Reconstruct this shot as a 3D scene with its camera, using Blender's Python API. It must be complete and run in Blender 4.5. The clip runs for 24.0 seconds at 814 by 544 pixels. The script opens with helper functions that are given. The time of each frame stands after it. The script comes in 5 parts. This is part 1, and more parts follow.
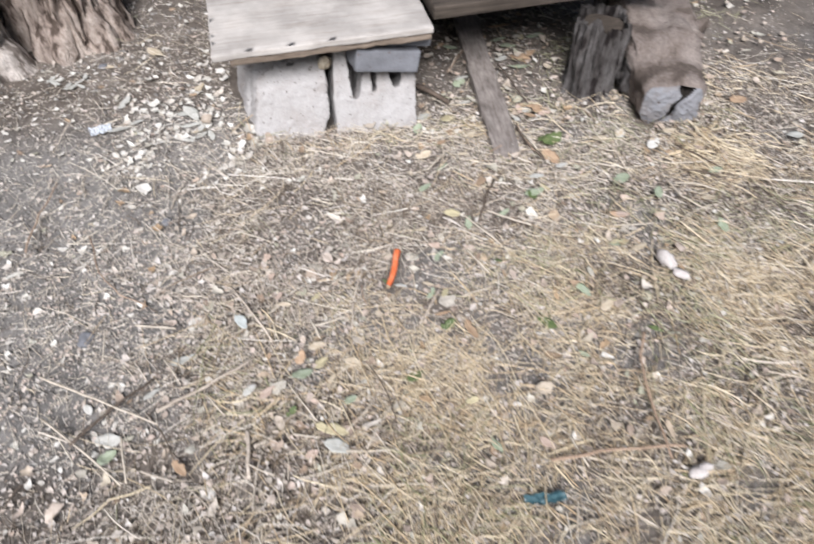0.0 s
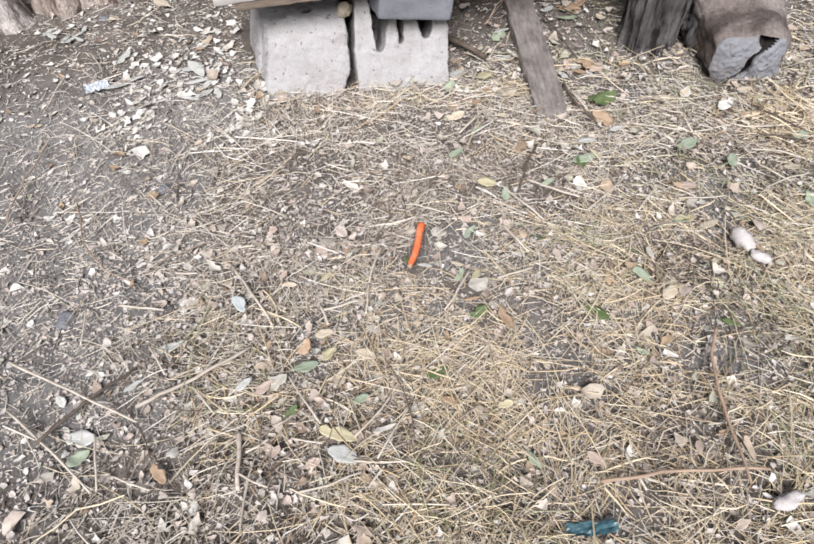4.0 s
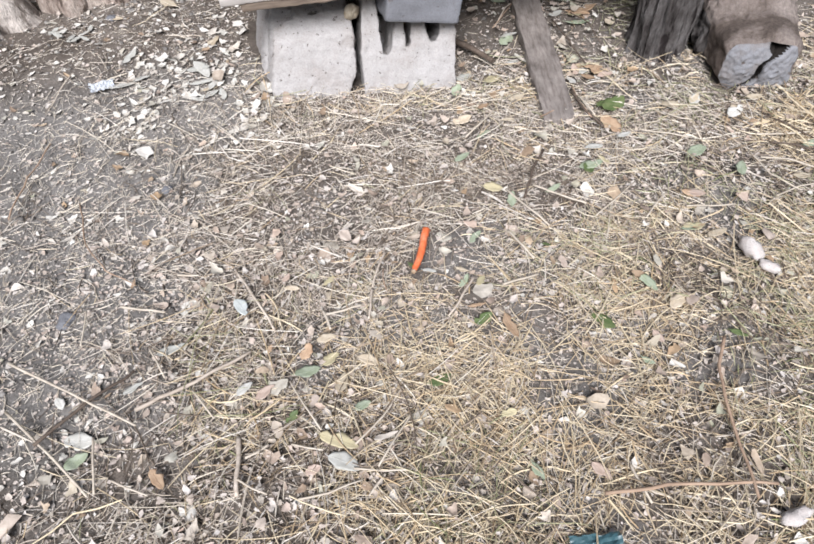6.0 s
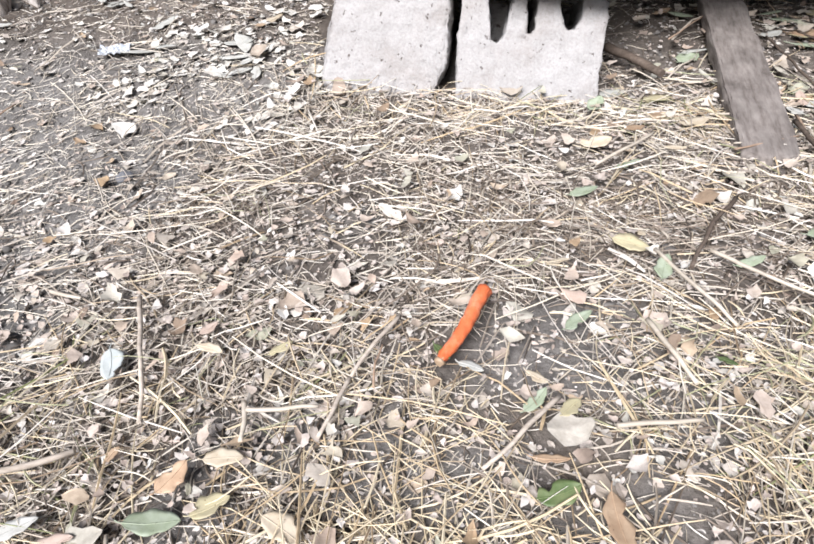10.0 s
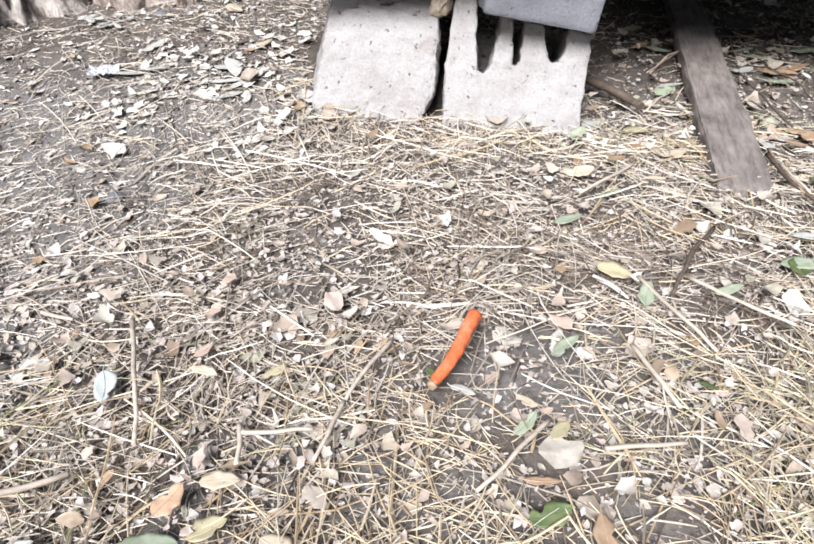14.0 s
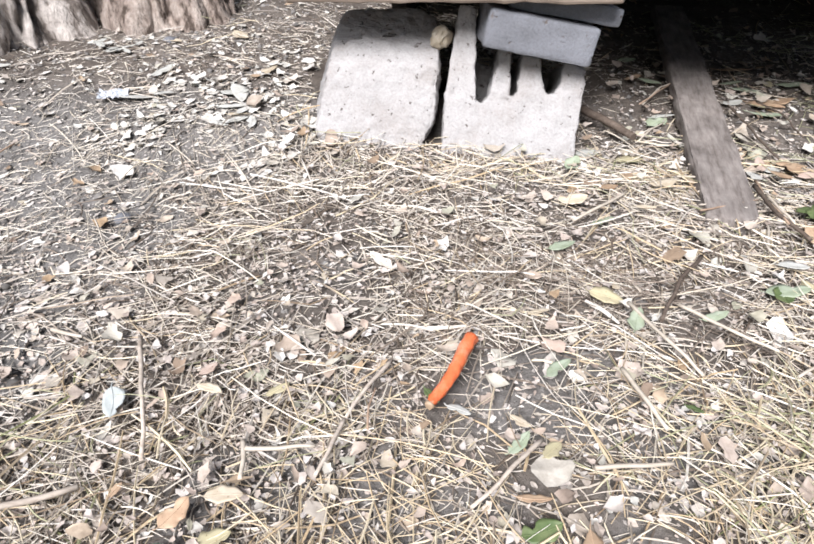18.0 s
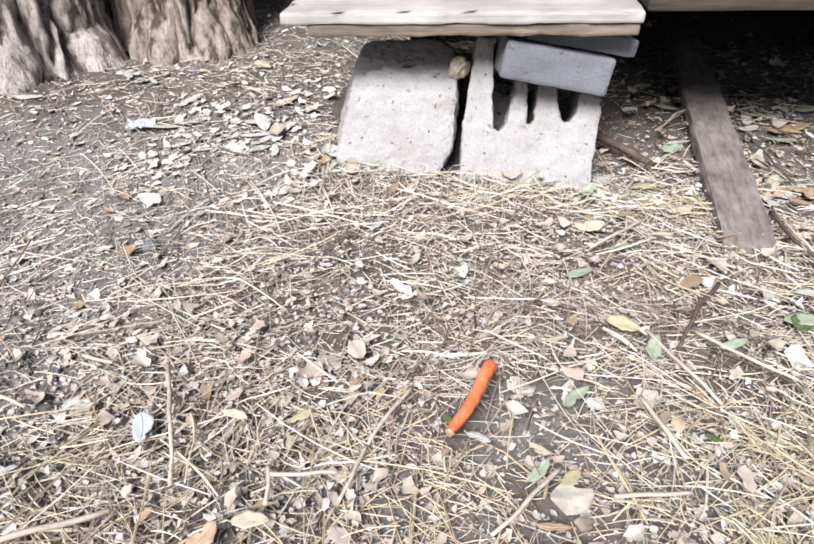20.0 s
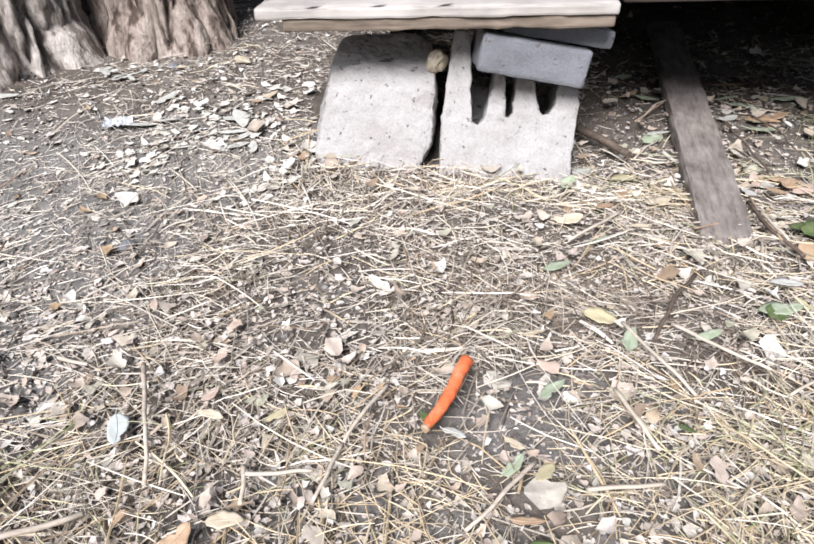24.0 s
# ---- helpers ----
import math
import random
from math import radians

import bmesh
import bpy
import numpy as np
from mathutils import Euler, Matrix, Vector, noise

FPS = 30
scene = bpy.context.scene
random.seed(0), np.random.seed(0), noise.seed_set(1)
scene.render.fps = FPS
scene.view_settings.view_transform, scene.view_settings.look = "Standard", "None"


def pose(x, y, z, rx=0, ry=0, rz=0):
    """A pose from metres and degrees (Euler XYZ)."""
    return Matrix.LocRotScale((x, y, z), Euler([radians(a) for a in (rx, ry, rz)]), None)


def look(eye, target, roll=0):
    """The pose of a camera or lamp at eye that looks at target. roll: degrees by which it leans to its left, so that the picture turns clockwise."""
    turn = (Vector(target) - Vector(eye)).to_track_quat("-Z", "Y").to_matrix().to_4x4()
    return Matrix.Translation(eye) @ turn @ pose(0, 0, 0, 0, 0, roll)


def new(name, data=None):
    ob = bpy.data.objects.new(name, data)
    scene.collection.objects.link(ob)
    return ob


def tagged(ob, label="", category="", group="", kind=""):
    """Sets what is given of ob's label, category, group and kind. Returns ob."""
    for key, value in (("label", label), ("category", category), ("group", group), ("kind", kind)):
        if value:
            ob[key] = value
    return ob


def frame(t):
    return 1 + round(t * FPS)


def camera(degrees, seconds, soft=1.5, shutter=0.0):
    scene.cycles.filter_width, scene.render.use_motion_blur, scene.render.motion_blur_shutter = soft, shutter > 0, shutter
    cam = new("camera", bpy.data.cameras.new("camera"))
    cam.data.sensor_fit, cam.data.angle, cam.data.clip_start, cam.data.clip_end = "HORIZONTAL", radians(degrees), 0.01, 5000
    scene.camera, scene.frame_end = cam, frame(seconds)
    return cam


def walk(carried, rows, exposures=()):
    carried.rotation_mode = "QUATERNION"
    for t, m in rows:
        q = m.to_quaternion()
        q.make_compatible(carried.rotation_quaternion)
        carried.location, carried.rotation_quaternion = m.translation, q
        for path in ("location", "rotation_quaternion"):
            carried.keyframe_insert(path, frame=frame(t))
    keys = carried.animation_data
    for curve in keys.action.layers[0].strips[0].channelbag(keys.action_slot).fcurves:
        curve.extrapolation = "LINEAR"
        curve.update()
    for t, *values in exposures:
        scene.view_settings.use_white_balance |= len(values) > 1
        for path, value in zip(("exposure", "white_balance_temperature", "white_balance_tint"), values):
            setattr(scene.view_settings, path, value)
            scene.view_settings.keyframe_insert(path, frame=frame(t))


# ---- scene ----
cam = camera(64.7, 24.0, soft=1.7, shutter=0.9)
PATH = [
    (0, (-0.162, -1.217, 0.939), (0.179, 0.03, -0.587), 0.2),
    (0.5, (-0.165, -1.164, 0.922), (0.097, 0.116, -0.592), -2.5),
    (1, (-0.129, -1.131, 0.874), (0.025, 0.155, -0.651), -6.6),
    (1.5, (-0.124, -1.139, 0.833), (0.075, 0.105, -0.72), -4.4),
    (2, (-0.119, -1.123, 0.815), (0.085, 0.105, -0.75), -4.2),
    (2.5, (-0.128, -1.119, 0.811), (0.088, 0.129, -0.737), -3.5),
    (4.5, (-0.113, -1.116, 0.808), (0.106, 0.104, -0.762), -2.7),
    (5, (-0.115, -1.112, 0.807), (0.112, 0.116, -0.755), -2.3),
    (5.5, (-0.116, -1.111, 0.804), (0.122, 0.129, -0.747), -1.8),
    (6, (-0.114, -1.108, 0.802), (0.094, 0.125, -0.759), -2.5),
    (6.5, (-0.095, -1.092, 0.792), (0.115, 0.134, -0.774), -1.6),
    (7, (-0.06, -1.052, 0.77), (0.044, 0.176, -0.806), -4.0),
    (7.5, (-0.066, -0.975, 0.72), (0.022, 0.186, -0.906), -3.4),
    (7.7, (-0.038, -0.952, 0.671), (-0.024, 0.257, -0.923), -8.1),
    (8, (-0.036, -0.877, 0.625), (0.041, 0.277, -1.007), -4.2),
    (8.2, (0.013, -0.898, 0.535), (-0.06, 0.405, -0.98), -7.6),
    (8.5, (-0.017, -0.838, 0.496), (-0.024, 0.405, -1.071), -1.7),
    (8.7, (-0.04, -0.801, 0.524), (-0.052, 0.347, -1.114), -0.6),
    (9, (-0.016, -0.839, 0.454), (-0.172, 0.559, -0.967), -3.0),
    (9.2, (0.019, -0.834, 0.419), (-0.183, 0.636, -0.922), -4.5),
    (9.5, (0.019, -0.81, 0.399), (-0.136, 0.605, -1.006), -5.5),
    (10, (0.024, -0.824, 0.401), (-0.168, 0.679, -0.905), -4.2),
    (10.5, (0.022, -0.82, 0.404), (-0.153, 0.686, -0.9), -3.8),
    (11, (0.019, -0.82, 0.407), (-0.121, 0.711, -0.873), -2.3),
    (11.5, (0.017, -0.825, 0.409), (-0.109, 0.716, -0.86), -2.1),
    (13.5, (0.01, -0.83, 0.41), (-0.108, 0.707, -0.865), -1.8),
    (14, (0.01, -0.832, 0.414), (-0.107, 0.715, -0.849), -1.7),
    (14.5, (0.004, -0.837, 0.417), (-0.139, 0.723, -0.827), -2.0),
    (15, (0.006, -0.836, 0.42), (-0.128, 0.731, -0.816), -2.0),
    (15.5, (0.01, -0.838, 0.425), (-0.125, 0.738, -0.798), -2.3),
    (16, (0.011, -0.838, 0.427), (-0.124, 0.738, -0.796), -2.6),
    (16.5, (0.013, -0.841, 0.427), (-0.128, 0.734, -0.798), -2.6),
    (17, (0.011, -0.843, 0.429), (-0.132, 0.728, -0.8), -2.6),
    (17.5, (0.009, -0.846, 0.431), (-0.111, 0.737, -0.786), -1.4),
    (18, (0.008, -0.848, 0.431), (-0.098, 0.737, -0.783), -0.6),
    (18.5, (0.008, -0.849, 0.434), (-0.135, 0.728, -0.788), -1.1),
    (20.5, (0.004, -0.855, 0.451), (-0.152, 0.77, -0.705), -1.8),
    (21, (0.013, -0.852, 0.453), (-0.132, 0.774, -0.702), -2.3),
    (21.5, (0.016, -0.849, 0.444), (-0.109, 0.764, -0.732), -1.3),
    (22, (0.017, -0.844, 0.443), (-0.121, 0.753, -0.753), -2.2),
    (22.5, (0.019, -0.842, 0.443), (-0.123, 0.748, -0.762), -2.8),
    (23, (0.019, -0.844, 0.445), (-0.123, 0.746, -0.759), -2.7),
    (23.5, (0.019, -0.847, 0.446), (-0.121, 0.75, -0.75), -2.4),
    (24, (0.021, -0.85, 0.449), (-0.113, 0.755, -0.737), -2.1),
]
walk(cam, [(t, look(eye, target, roll)) for t, eye, target, roll in PATH],
     [(0.0, 0.33), (7.5, 0.36), (9.5, 0.55), (14.0, 0.62), (18.5, 0.62), (21.0, 0.57), (24.0, 0.57)])

# ---- world, sun ----
world = bpy.data.worlds.new("overcast_sky")
scene.world = world
world.use_nodes = True
wn = world.node_tree.nodes
sky = wn.new("ShaderNodeTexSky")
sky.sky_type, sky.sun_disc = "NISHITA", False
sky.sun_elevation, sky.sun_rotation = radians(48.1), radians(197)
sky.air_density, sky.dust_density, sky.ozone_density = 1.0, 2.0, 1.0
soft_sky = wn.new("ShaderNodeHueSaturation")
soft_sky.inputs["Saturation"].default_value = 0.82
world.node_tree.links.new(sky.outputs["Color"], soft_sky.inputs["Color"])
world.node_tree.links.new(soft_sky.outputs["Color"], wn["Background"].inputs["Color"])
wn["Background"].inputs["Strength"].default_value = 0.055

sun = new("sun", bpy.data.lights.new("sun", "SUN"))
sun.data.energy, sun.data.angle, sun.data.color = 5.0, radians(28), (0.99, 0.985, 1.03)
sun.matrix_world = look((-1.3, -4.3, 5.0), (0, 0, 0))


# ---- materials ----
def material(name):
    m = bpy.data.materials.new(name)
    m.use_nodes = True
    return m, m.node_tree.nodes, m.node_tree.links, m.node_tree.nodes["Principled BSDF"]


def ramp(nodes, stops):
    r = nodes.new("ShaderNodeValToRGB")
    while len(r.color_ramp.elements) < len(stops):
        r.color_ramp.elements.new(0.5)
    for e, (p, c) in zip(r.color_ramp.elements, stops):
        e.position, e.color = p, (*c, 1)
    return r


def tex(nodes, links, scale, detail=5.0, rough=0.6, stretch=(1, 1, 1)):
    co, mp, n = nodes.new("ShaderNodeTexCoord"), nodes.new("ShaderNodeMapping"), nodes.new("ShaderNodeTexNoise")
    mp.inputs["Scale"].default_value = stretch
    n.inputs["Scale"].default_value, n.inputs["Detail"].default_value, n.inputs["Roughness"].default_value = scale, detail, rough
    links.new(co.outputs["Object"], mp.inputs["Vector"])
    links.new(mp.outputs["Vector"], n.inputs["Vector"])
    return n


def mix(nodes, links, a, b, fac, kind="MIX"):
    m = nodes.new("ShaderNodeMix")
    m.data_type, m.blend_type = "RGBA", kind
    for socket, value in ((m.inputs[0], fac), (m.inputs[6], a), (m.inputs[7], b)):
        if isinstance(value, (int, float)):
            socket.default_value = value
        elif isinstance(value, tuple):
            socket.default_value = (*value, 1)
        else:
            links.new(value, socket)
    return m.outputs[2]


def bump(nodes, links, bsdf, height, strength, distance):
    b = nodes.new("ShaderNodeBump")
    b.inputs["Strength"].default_value, b.inputs["Distance"].default_value = strength, distance
    links.new(height, b.inputs["Height"])
    links.new(b.outputs["Normal"], bsdf.inputs["Normal"])


def soil_material():
    m, n, l, b = material("dry_soil")
    big, fine = tex(n, l, 8, 5), tex(n, l, 160, 6, 0.7)
    c1 = ramp(n, [(0.3, (0.138, 0.131, 0.124)), (0.55, (0.19, 0.181, 0.172)), (0.75, (0.25, 0.239, 0.228))])
    # Darker soil: brown humus, with some shade put into its colour.
    humus_shade = ramp(n, [(0.3, (0.082, 0.067, 0.055)), (0.5, (0.138, 0.116, 0.098)), (0.7, (0.2, 0.173, 0.149))])
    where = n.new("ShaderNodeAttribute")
    where.attribute_name = "humus_shade"
    l.new(big.outputs["Fac"], humus_shade.inputs[0])
    c2 = ramp(n, [(0.32, (0.62, 0.6, 0.58)), (0.5, (0.9, 0.89, 0.88)), (0.72, (1.3, 1.29, 1.27))])
    l.new(big.outputs["Fac"], c1.inputs[0])
    l.new(fine.outputs["Fac"], c2.inputs[0])
    earth = mix(n, l, c1.outputs[0], humus_shade.outputs[0], where.outputs["Fac"])
    l.new(mix(n, l, earth, c2.outputs[0], 0.9, "MULTIPLY"), b.inputs["Base Color"])
    b.inputs["Roughness"].default_value = 0.95
    b.inputs["Specular IOR Level"].default_value = 0.2
    bump(n, l, b, fine.outputs["Fac"], 0.8, 0.004)
    return m


def litter_material(name, colours, rough=0.65, grain=220.0):
    """Dry plant matter: every piece takes a colour of its own from the ramp, with fine fibres and spots."""
    m, n, l, b = material(name)
    geo = n.new("ShaderNodeNewGeometry")
    pick = ramp(n, [(i / max(1, len(colours) - 1), c) for i, c in enumerate(colours)])
    l.new(geo.outputs["Random Per Island"], pick.inputs[0])
    fine = tex(n, l, grain, 4, 0.7)
    shade = ramp(n, [(0.3, (0.68, 0.65, 0.61)), (0.6, (1.04, 1.03, 1.01))])
    l.new(fine.outputs["Fac"], shade.inputs[0])
    l.new(mix(n, l, pick.outputs[0], shade.outputs[0], 0.85, "MULTIPLY"), b.inputs["Base Color"])
    b.inputs["Roughness"].default_value = rough
    b.inputs["Specular IOR Level"].default_value = 0.3
    bump(n, l, b, fine.outputs["Fac"], 0.3, 0.001)
    return m


def leaf_material(name, base, edge, spot):
    """A fallen leaf: patchy from blade to edge, veins in relief, small dark specks."""
    m, n, l, b = material(name)
    info, patch, speck = n.new("ShaderNodeObjectInfo"), tex(n, l, 70, 4), tex(n, l, 420, 2)
    p = ramp(n, [(0.38, base), (0.62, edge)])
    l.new(patch.outputs["Fac"], p.inputs[0])
    s = ramp(n, [(0.66, (0, 0, 0)), (0.74, (1, 1, 1))])
    l.new(speck.outputs["Fac"], s.inputs[0])
    col = mix(n, l, p.outputs[0], spot, s.outputs[0])
    tone = ramp(n, [(0, (0.78, 0.78, 0.76)), (1, (1.12, 1.1, 1.08))])
    l.new(info.outputs["Random"], tone.inputs[0])
    l.new(mix(n, l, col, tone.outputs[0], 1.0, "MULTIPLY"), b.inputs["Base Color"])
    b.inputs["Roughness"].default_value = 0.55
    bump(n, l, b, patch.outputs["Fac"], 0.35, 0.002)
    return m


def stone_material(name, light, mid, dark, pits, scale):
    """Porous block: chalky, stained at two scales, with small dark pits."""
    m, n, l, b = material(name)
    big, fine = tex(n, l, scale, 5), tex(n, l, scale * 22, 5, 0.7)
    c = ramp(n, [(0.3, dark), (0.5, mid), (0.68, light)])
    l.new(big.outputs["Fac"], c.inputs[0])
    g = ramp(n, [(0.3, (0.82, 0.8, 0.78)), (0.6, (1.04, 1.03, 1.02))])
    l.new(fine.outputs["Fac"], g.inputs[0])
    col = mix(n, l, c.outputs[0], g.outputs[0], 1.0, "MULTIPLY")
    co, v = n.new("ShaderNodeTexCoord"), n.new("ShaderNodeTexVoronoi")
    v.inputs["Scale"].default_value = pits
    bent = n.new("ShaderNodeMixRGB")
    bent.blend_type, bent.inputs[0].default_value = "ADD", 0.03
    l.new(co.outputs["Object"], bent.inputs[1])
    l.new(tex(n, l, 90, 3).outputs["Color"], bent.inputs[2])
    l.new(bent.outputs[0], v.inputs["Vector"])
    hole = ramp(n, [(0.13, (1, 1, 1)), (0.2, (0, 0, 0))])
    l.new(v.outputs["Distance"], hole.inputs[0])
    some, gate = tex(n, l, 55, 2), ramp(n, [(0.44, (0, 0, 0)), (0.56, (1, 1, 1))])
    l.new(some.outputs["Fac"], gate.inputs[0])
    where = mix(n, l, hole.outputs[0], gate.outputs[0], 1.0, "MULTIPLY")
    l.new(mix(n, l, col, (0.12, 0.1, 0.09), where), b.inputs["Base Color"])
    b.inputs["Roughness"].default_value = 0.92
    b.inputs["Specular IOR Level"].default_value = 0.2
    low = n.new("ShaderNodeMath")
    low.operation = "SUBTRACT"
    l.new(fine.outputs["Fac"], low.inputs[0])
    l.new(where, low.inputs[1])
    bump(n, l, b, low.outputs[0], 0.6, 0.003)
    return m


def wood_material(name, light, mid, dark, along, rough=0.8, depth=0.003, patch=9, drawn=0.06):
    """Weathered wood with grain drawn out along one axis."""
    m, n, l, b = material(name)
    stretch = [1.0, 1.0, 1.0]
    stretch[along] = drawn
    grain, stain = tex(n, l, 130, 6, 0.7, stretch), tex(n, l, patch, 4)
    c = ramp(n, [(0.3, dark), (0.5, mid), (0.7, light)])
    l.new(grain.outputs["Fac"], c.inputs[0])
    s = ramp(n, [(0.3, (0.6, 0.58, 0.56)), (0.65, (1.1, 1.08, 1.05))])
    l.new(stain.outputs["Fac"], s.inputs[0])
    l.new(mix(n, l, c.outputs[0], s.outputs[0], 0.9, "MULTIPLY"), b.inputs["Base Color"])
    b.inputs["Roughness"].default_value = rough
    b.inputs["Specular IOR Level"].default_value = 0.25
    bump(n, l, b, grain.outputs["Fac"], 0.6, depth)
    return m


def bark_material(name, light, mid, dark, scale=38, flat=0.35):
    """Flaky bark: plates drawn out upwards, dark in the furrows, with paler worn patches."""
    m, n, l, b = material(name)
    plate, fine, patch = tex(n, l, scale, 4, 0.55, (1, 1, flat)), tex(n, l, 190, 6, 0.75, (1, 1, 0.5)), tex(n, l, 7, 3)
    c = ramp(n, [(0.4, dark), (0.47, mid), (0.6, light)])
    l.new(plate.outputs["Fac"], c.inputs[0])
    g = ramp(n, [(0.3, (0.6, 0.57, 0.55)), (0.62, (1.12, 1.1, 1.08))])
    l.new(fine.outputs["Fac"], g.inputs[0])
    w = ramp(n, [(0.35, (0.7, 0.68, 0.67)), (0.65, (1.15, 1.14, 1.13))])
    l.new(patch.outputs["Fac"], w.inputs[0])
    col = mix(n, l, c.outputs[0], g.outputs[0], 1.0, "MULTIPLY")
    l.new(mix(n, l, col, w.outputs[0], 1.0, "MULTIPLY"), b.inputs["Base Color"])
    b.inputs["Roughness"].default_value = 0.95
    b.inputs["Specular IOR Level"].default_value = 0.15
    both = n.new("ShaderNodeMath")
    both.operation = "MULTIPLY_ADD"
    both.inputs[1].default_value = 0.35
    l.new(fine.outputs["Fac"], both.inputs[0])
    l.new(plate.outputs["Fac"], both.inputs[2])
    bump(n, l, b, both.outputs[0], 1.0, 0.02)
    return m


SOIL = soil_material()
STRAW_PALE = litter_material("pale_straw", [(0.61, 0.56, 0.495), (0.33, 0.282, 0.236), (0.55, 0.49, 0.415), (0.18, 0.149, 0.122), (0.65, 0.61, 0.56), (0.46, 0.397, 0.325), (0.57, 0.52, 0.45), (0.26, 0.217, 0.177)], 0.45)
STRAW_GOLD = litter_material("golden_straw", [(0.67, 0.585, 0.42), (0.49, 0.37, 0.235), (0.7, 0.625, 0.48), (0.58, 0.46, 0.305), (0.23, 0.167, 0.11), (0.68, 0.6, 0.45), (0.62, 0.525, 0.37)], 0.4)
STRAW_CREAM = litter_material("cream_straw", [(0.69, 0.645, 0.565), (0.62, 0.545, 0.44), (0.71, 0.675, 0.62), (0.64, 0.57, 0.46)], 0.4)
STRAW_OLD = litter_material("old_brown_straw", [(0.08, 0.063, 0.052), (0.19, 0.15, 0.118), (0.13, 0.104, 0.082), (0.27, 0.222, 0.18), (0.07, 0.055, 0.045)])
FLAKE = litter_material("dry_leaf_flakes", [(0.52, 0.45, 0.405), (0.58, 0.54, 0.505), (0.3, 0.245, 0.21), (0.5, 0.455, 0.41), (0.53, 0.44, 0.385), (0.36, 0.325, 0.28), (0.62, 0.585, 0.56), (0.41, 0.345, 0.295)])
BROAD = litter_material("dry_leaf_pieces", [(0.51, 0.445, 0.39), (0.36, 0.285, 0.23), (0.44, 0.43, 0.38), (0.5, 0.39, 0.325), (0.33, 0.33, 0.255), (0.56, 0.515, 0.46), (0.38, 0.275, 0.175), (0.24, 0.185, 0.148), (0.52, 0.445, 0.39)], 0.55, 120)
BLEACHED = litter_material("bleached_leaf_bits", [(0.66, 0.64, 0.605), (0.58, 0.57, 0.525), (0.7, 0.68, 0.645), (0.46, 0.44, 0.4), (0.64, 0.595, 0.545)], 0.55, 120)
STRAW_GREEN = litter_material("green_grass", [(0.28, 0.28, 0.16), (0.42, 0.41, 0.27), (0.2, 0.22, 0.1), (0.5, 0.475, 0.345)], 0.5)
CRUMB = litter_material("soil_crumbs", [(0.12, 0.111, 0.104), (0.175, 0.165, 0.157), (0.22, 0.209, 0.199), (0.148, 0.138, 0.129), (0.27, 0.257, 0.246)], 0.9)
GRIT = litter_material("pale_grit", [(0.35, 0.325, 0.305), (0.46, 0.43, 0.405), (0.28, 0.25, 0.23)], 0.85)
LEAF = {
    "white": leaf_material("bleached_leaf", (0.53, 0.53, 0.505), (0.44, 0.435, 0.4), (0.2, 0.175, 0.145)),
    "cream": leaf_material("cream_leaf", (0.549, 0.481, 0.382), (0.458, 0.382, 0.282), (0.229, 0.153, 0.092)),
    "yellow": leaf_material("yellow_leaf", (0.46, 0.415, 0.265), (0.4, 0.355, 0.235), (0.2, 0.145, 0.07)),
    "orange": leaf_material("orange_leaf", (0.46, 0.335, 0.23), (0.36, 0.245, 0.16), (0.17, 0.1, 0.06)),
    "green": leaf_material("green_leaf", (0.081, 0.124, 0.043), (0.136, 0.167, 0.074), (0.037, 0.062, 0.019)),
    "palegreen": leaf_material("grey_green_leaf", (0.351, 0.397, 0.305), (0.275, 0.32, 0.222), (0.153, 0.153, 0.099)),
    "blue": leaf_material("bluish_leaf", (0.5, 0.535, 0.53), (0.42, 0.455, 0.445), (0.22, 0.23, 0.215)),
    "pink": leaf_material("pinkish_leaf", (0.48, 0.385, 0.33), (0.4, 0.305, 0.25), (0.2, 0.13, 0.095)),
}
STALK = wood_material("straw_stalk", (0.6, 0.55, 0.48), (0.53, 0.475, 0.4), (0.36, 0.305, 0.24), 0, 0.5, 0.0006)
STICK = wood_material("grey_stick", (0.63, 0.564, 0.499), (0.509, 0.445, 0.38), (0.304, 0.25, 0.206), 0, 0.85, 0.001)
TWIG = wood_material("tan_twig", (0.44, 0.33, 0.25), (0.36, 0.26, 0.19), (0.22, 0.155, 0.115), 0, 0.7, 0.0006)
DARK_TWIG = wood_material("dark_twig", (0.155, 0.124, 0.102), (0.105, 0.081, 0.065), (0.056, 0.043, 0.034), 0, 0.8, 0.0006)
CHALK = stone_material("chalky_block", (0.43, 0.42, 0.416), (0.396, 0.384, 0.378), (0.335, 0.312, 0.298), 70, 13)
PEBBLE = stone_material("white_pebble", (0.64, 0.61, 0.59), (0.58, 0.545, 0.525), (0.47, 0.42, 0.395), 450, 30)
GREY_BRICK = stone_material("grey_brick", (0.212, 0.22, 0.242), (0.18, 0.186, 0.204), (0.137, 0.141, 0.152), 50, 12)
BOARD_TOP = wood_material("pale_board", (0.5, 0.48, 0.46), (0.46, 0.435, 0.412), (0.35, 0.315, 0.285), 0, 0.6, 0.001)
BOARD_EDGE = wood_material("board_edge", (0.294, 0.243, 0.198), (0.218, 0.176, 0.141), (0.109, 0.083, 0.067), 0, 0.9, 0.002)
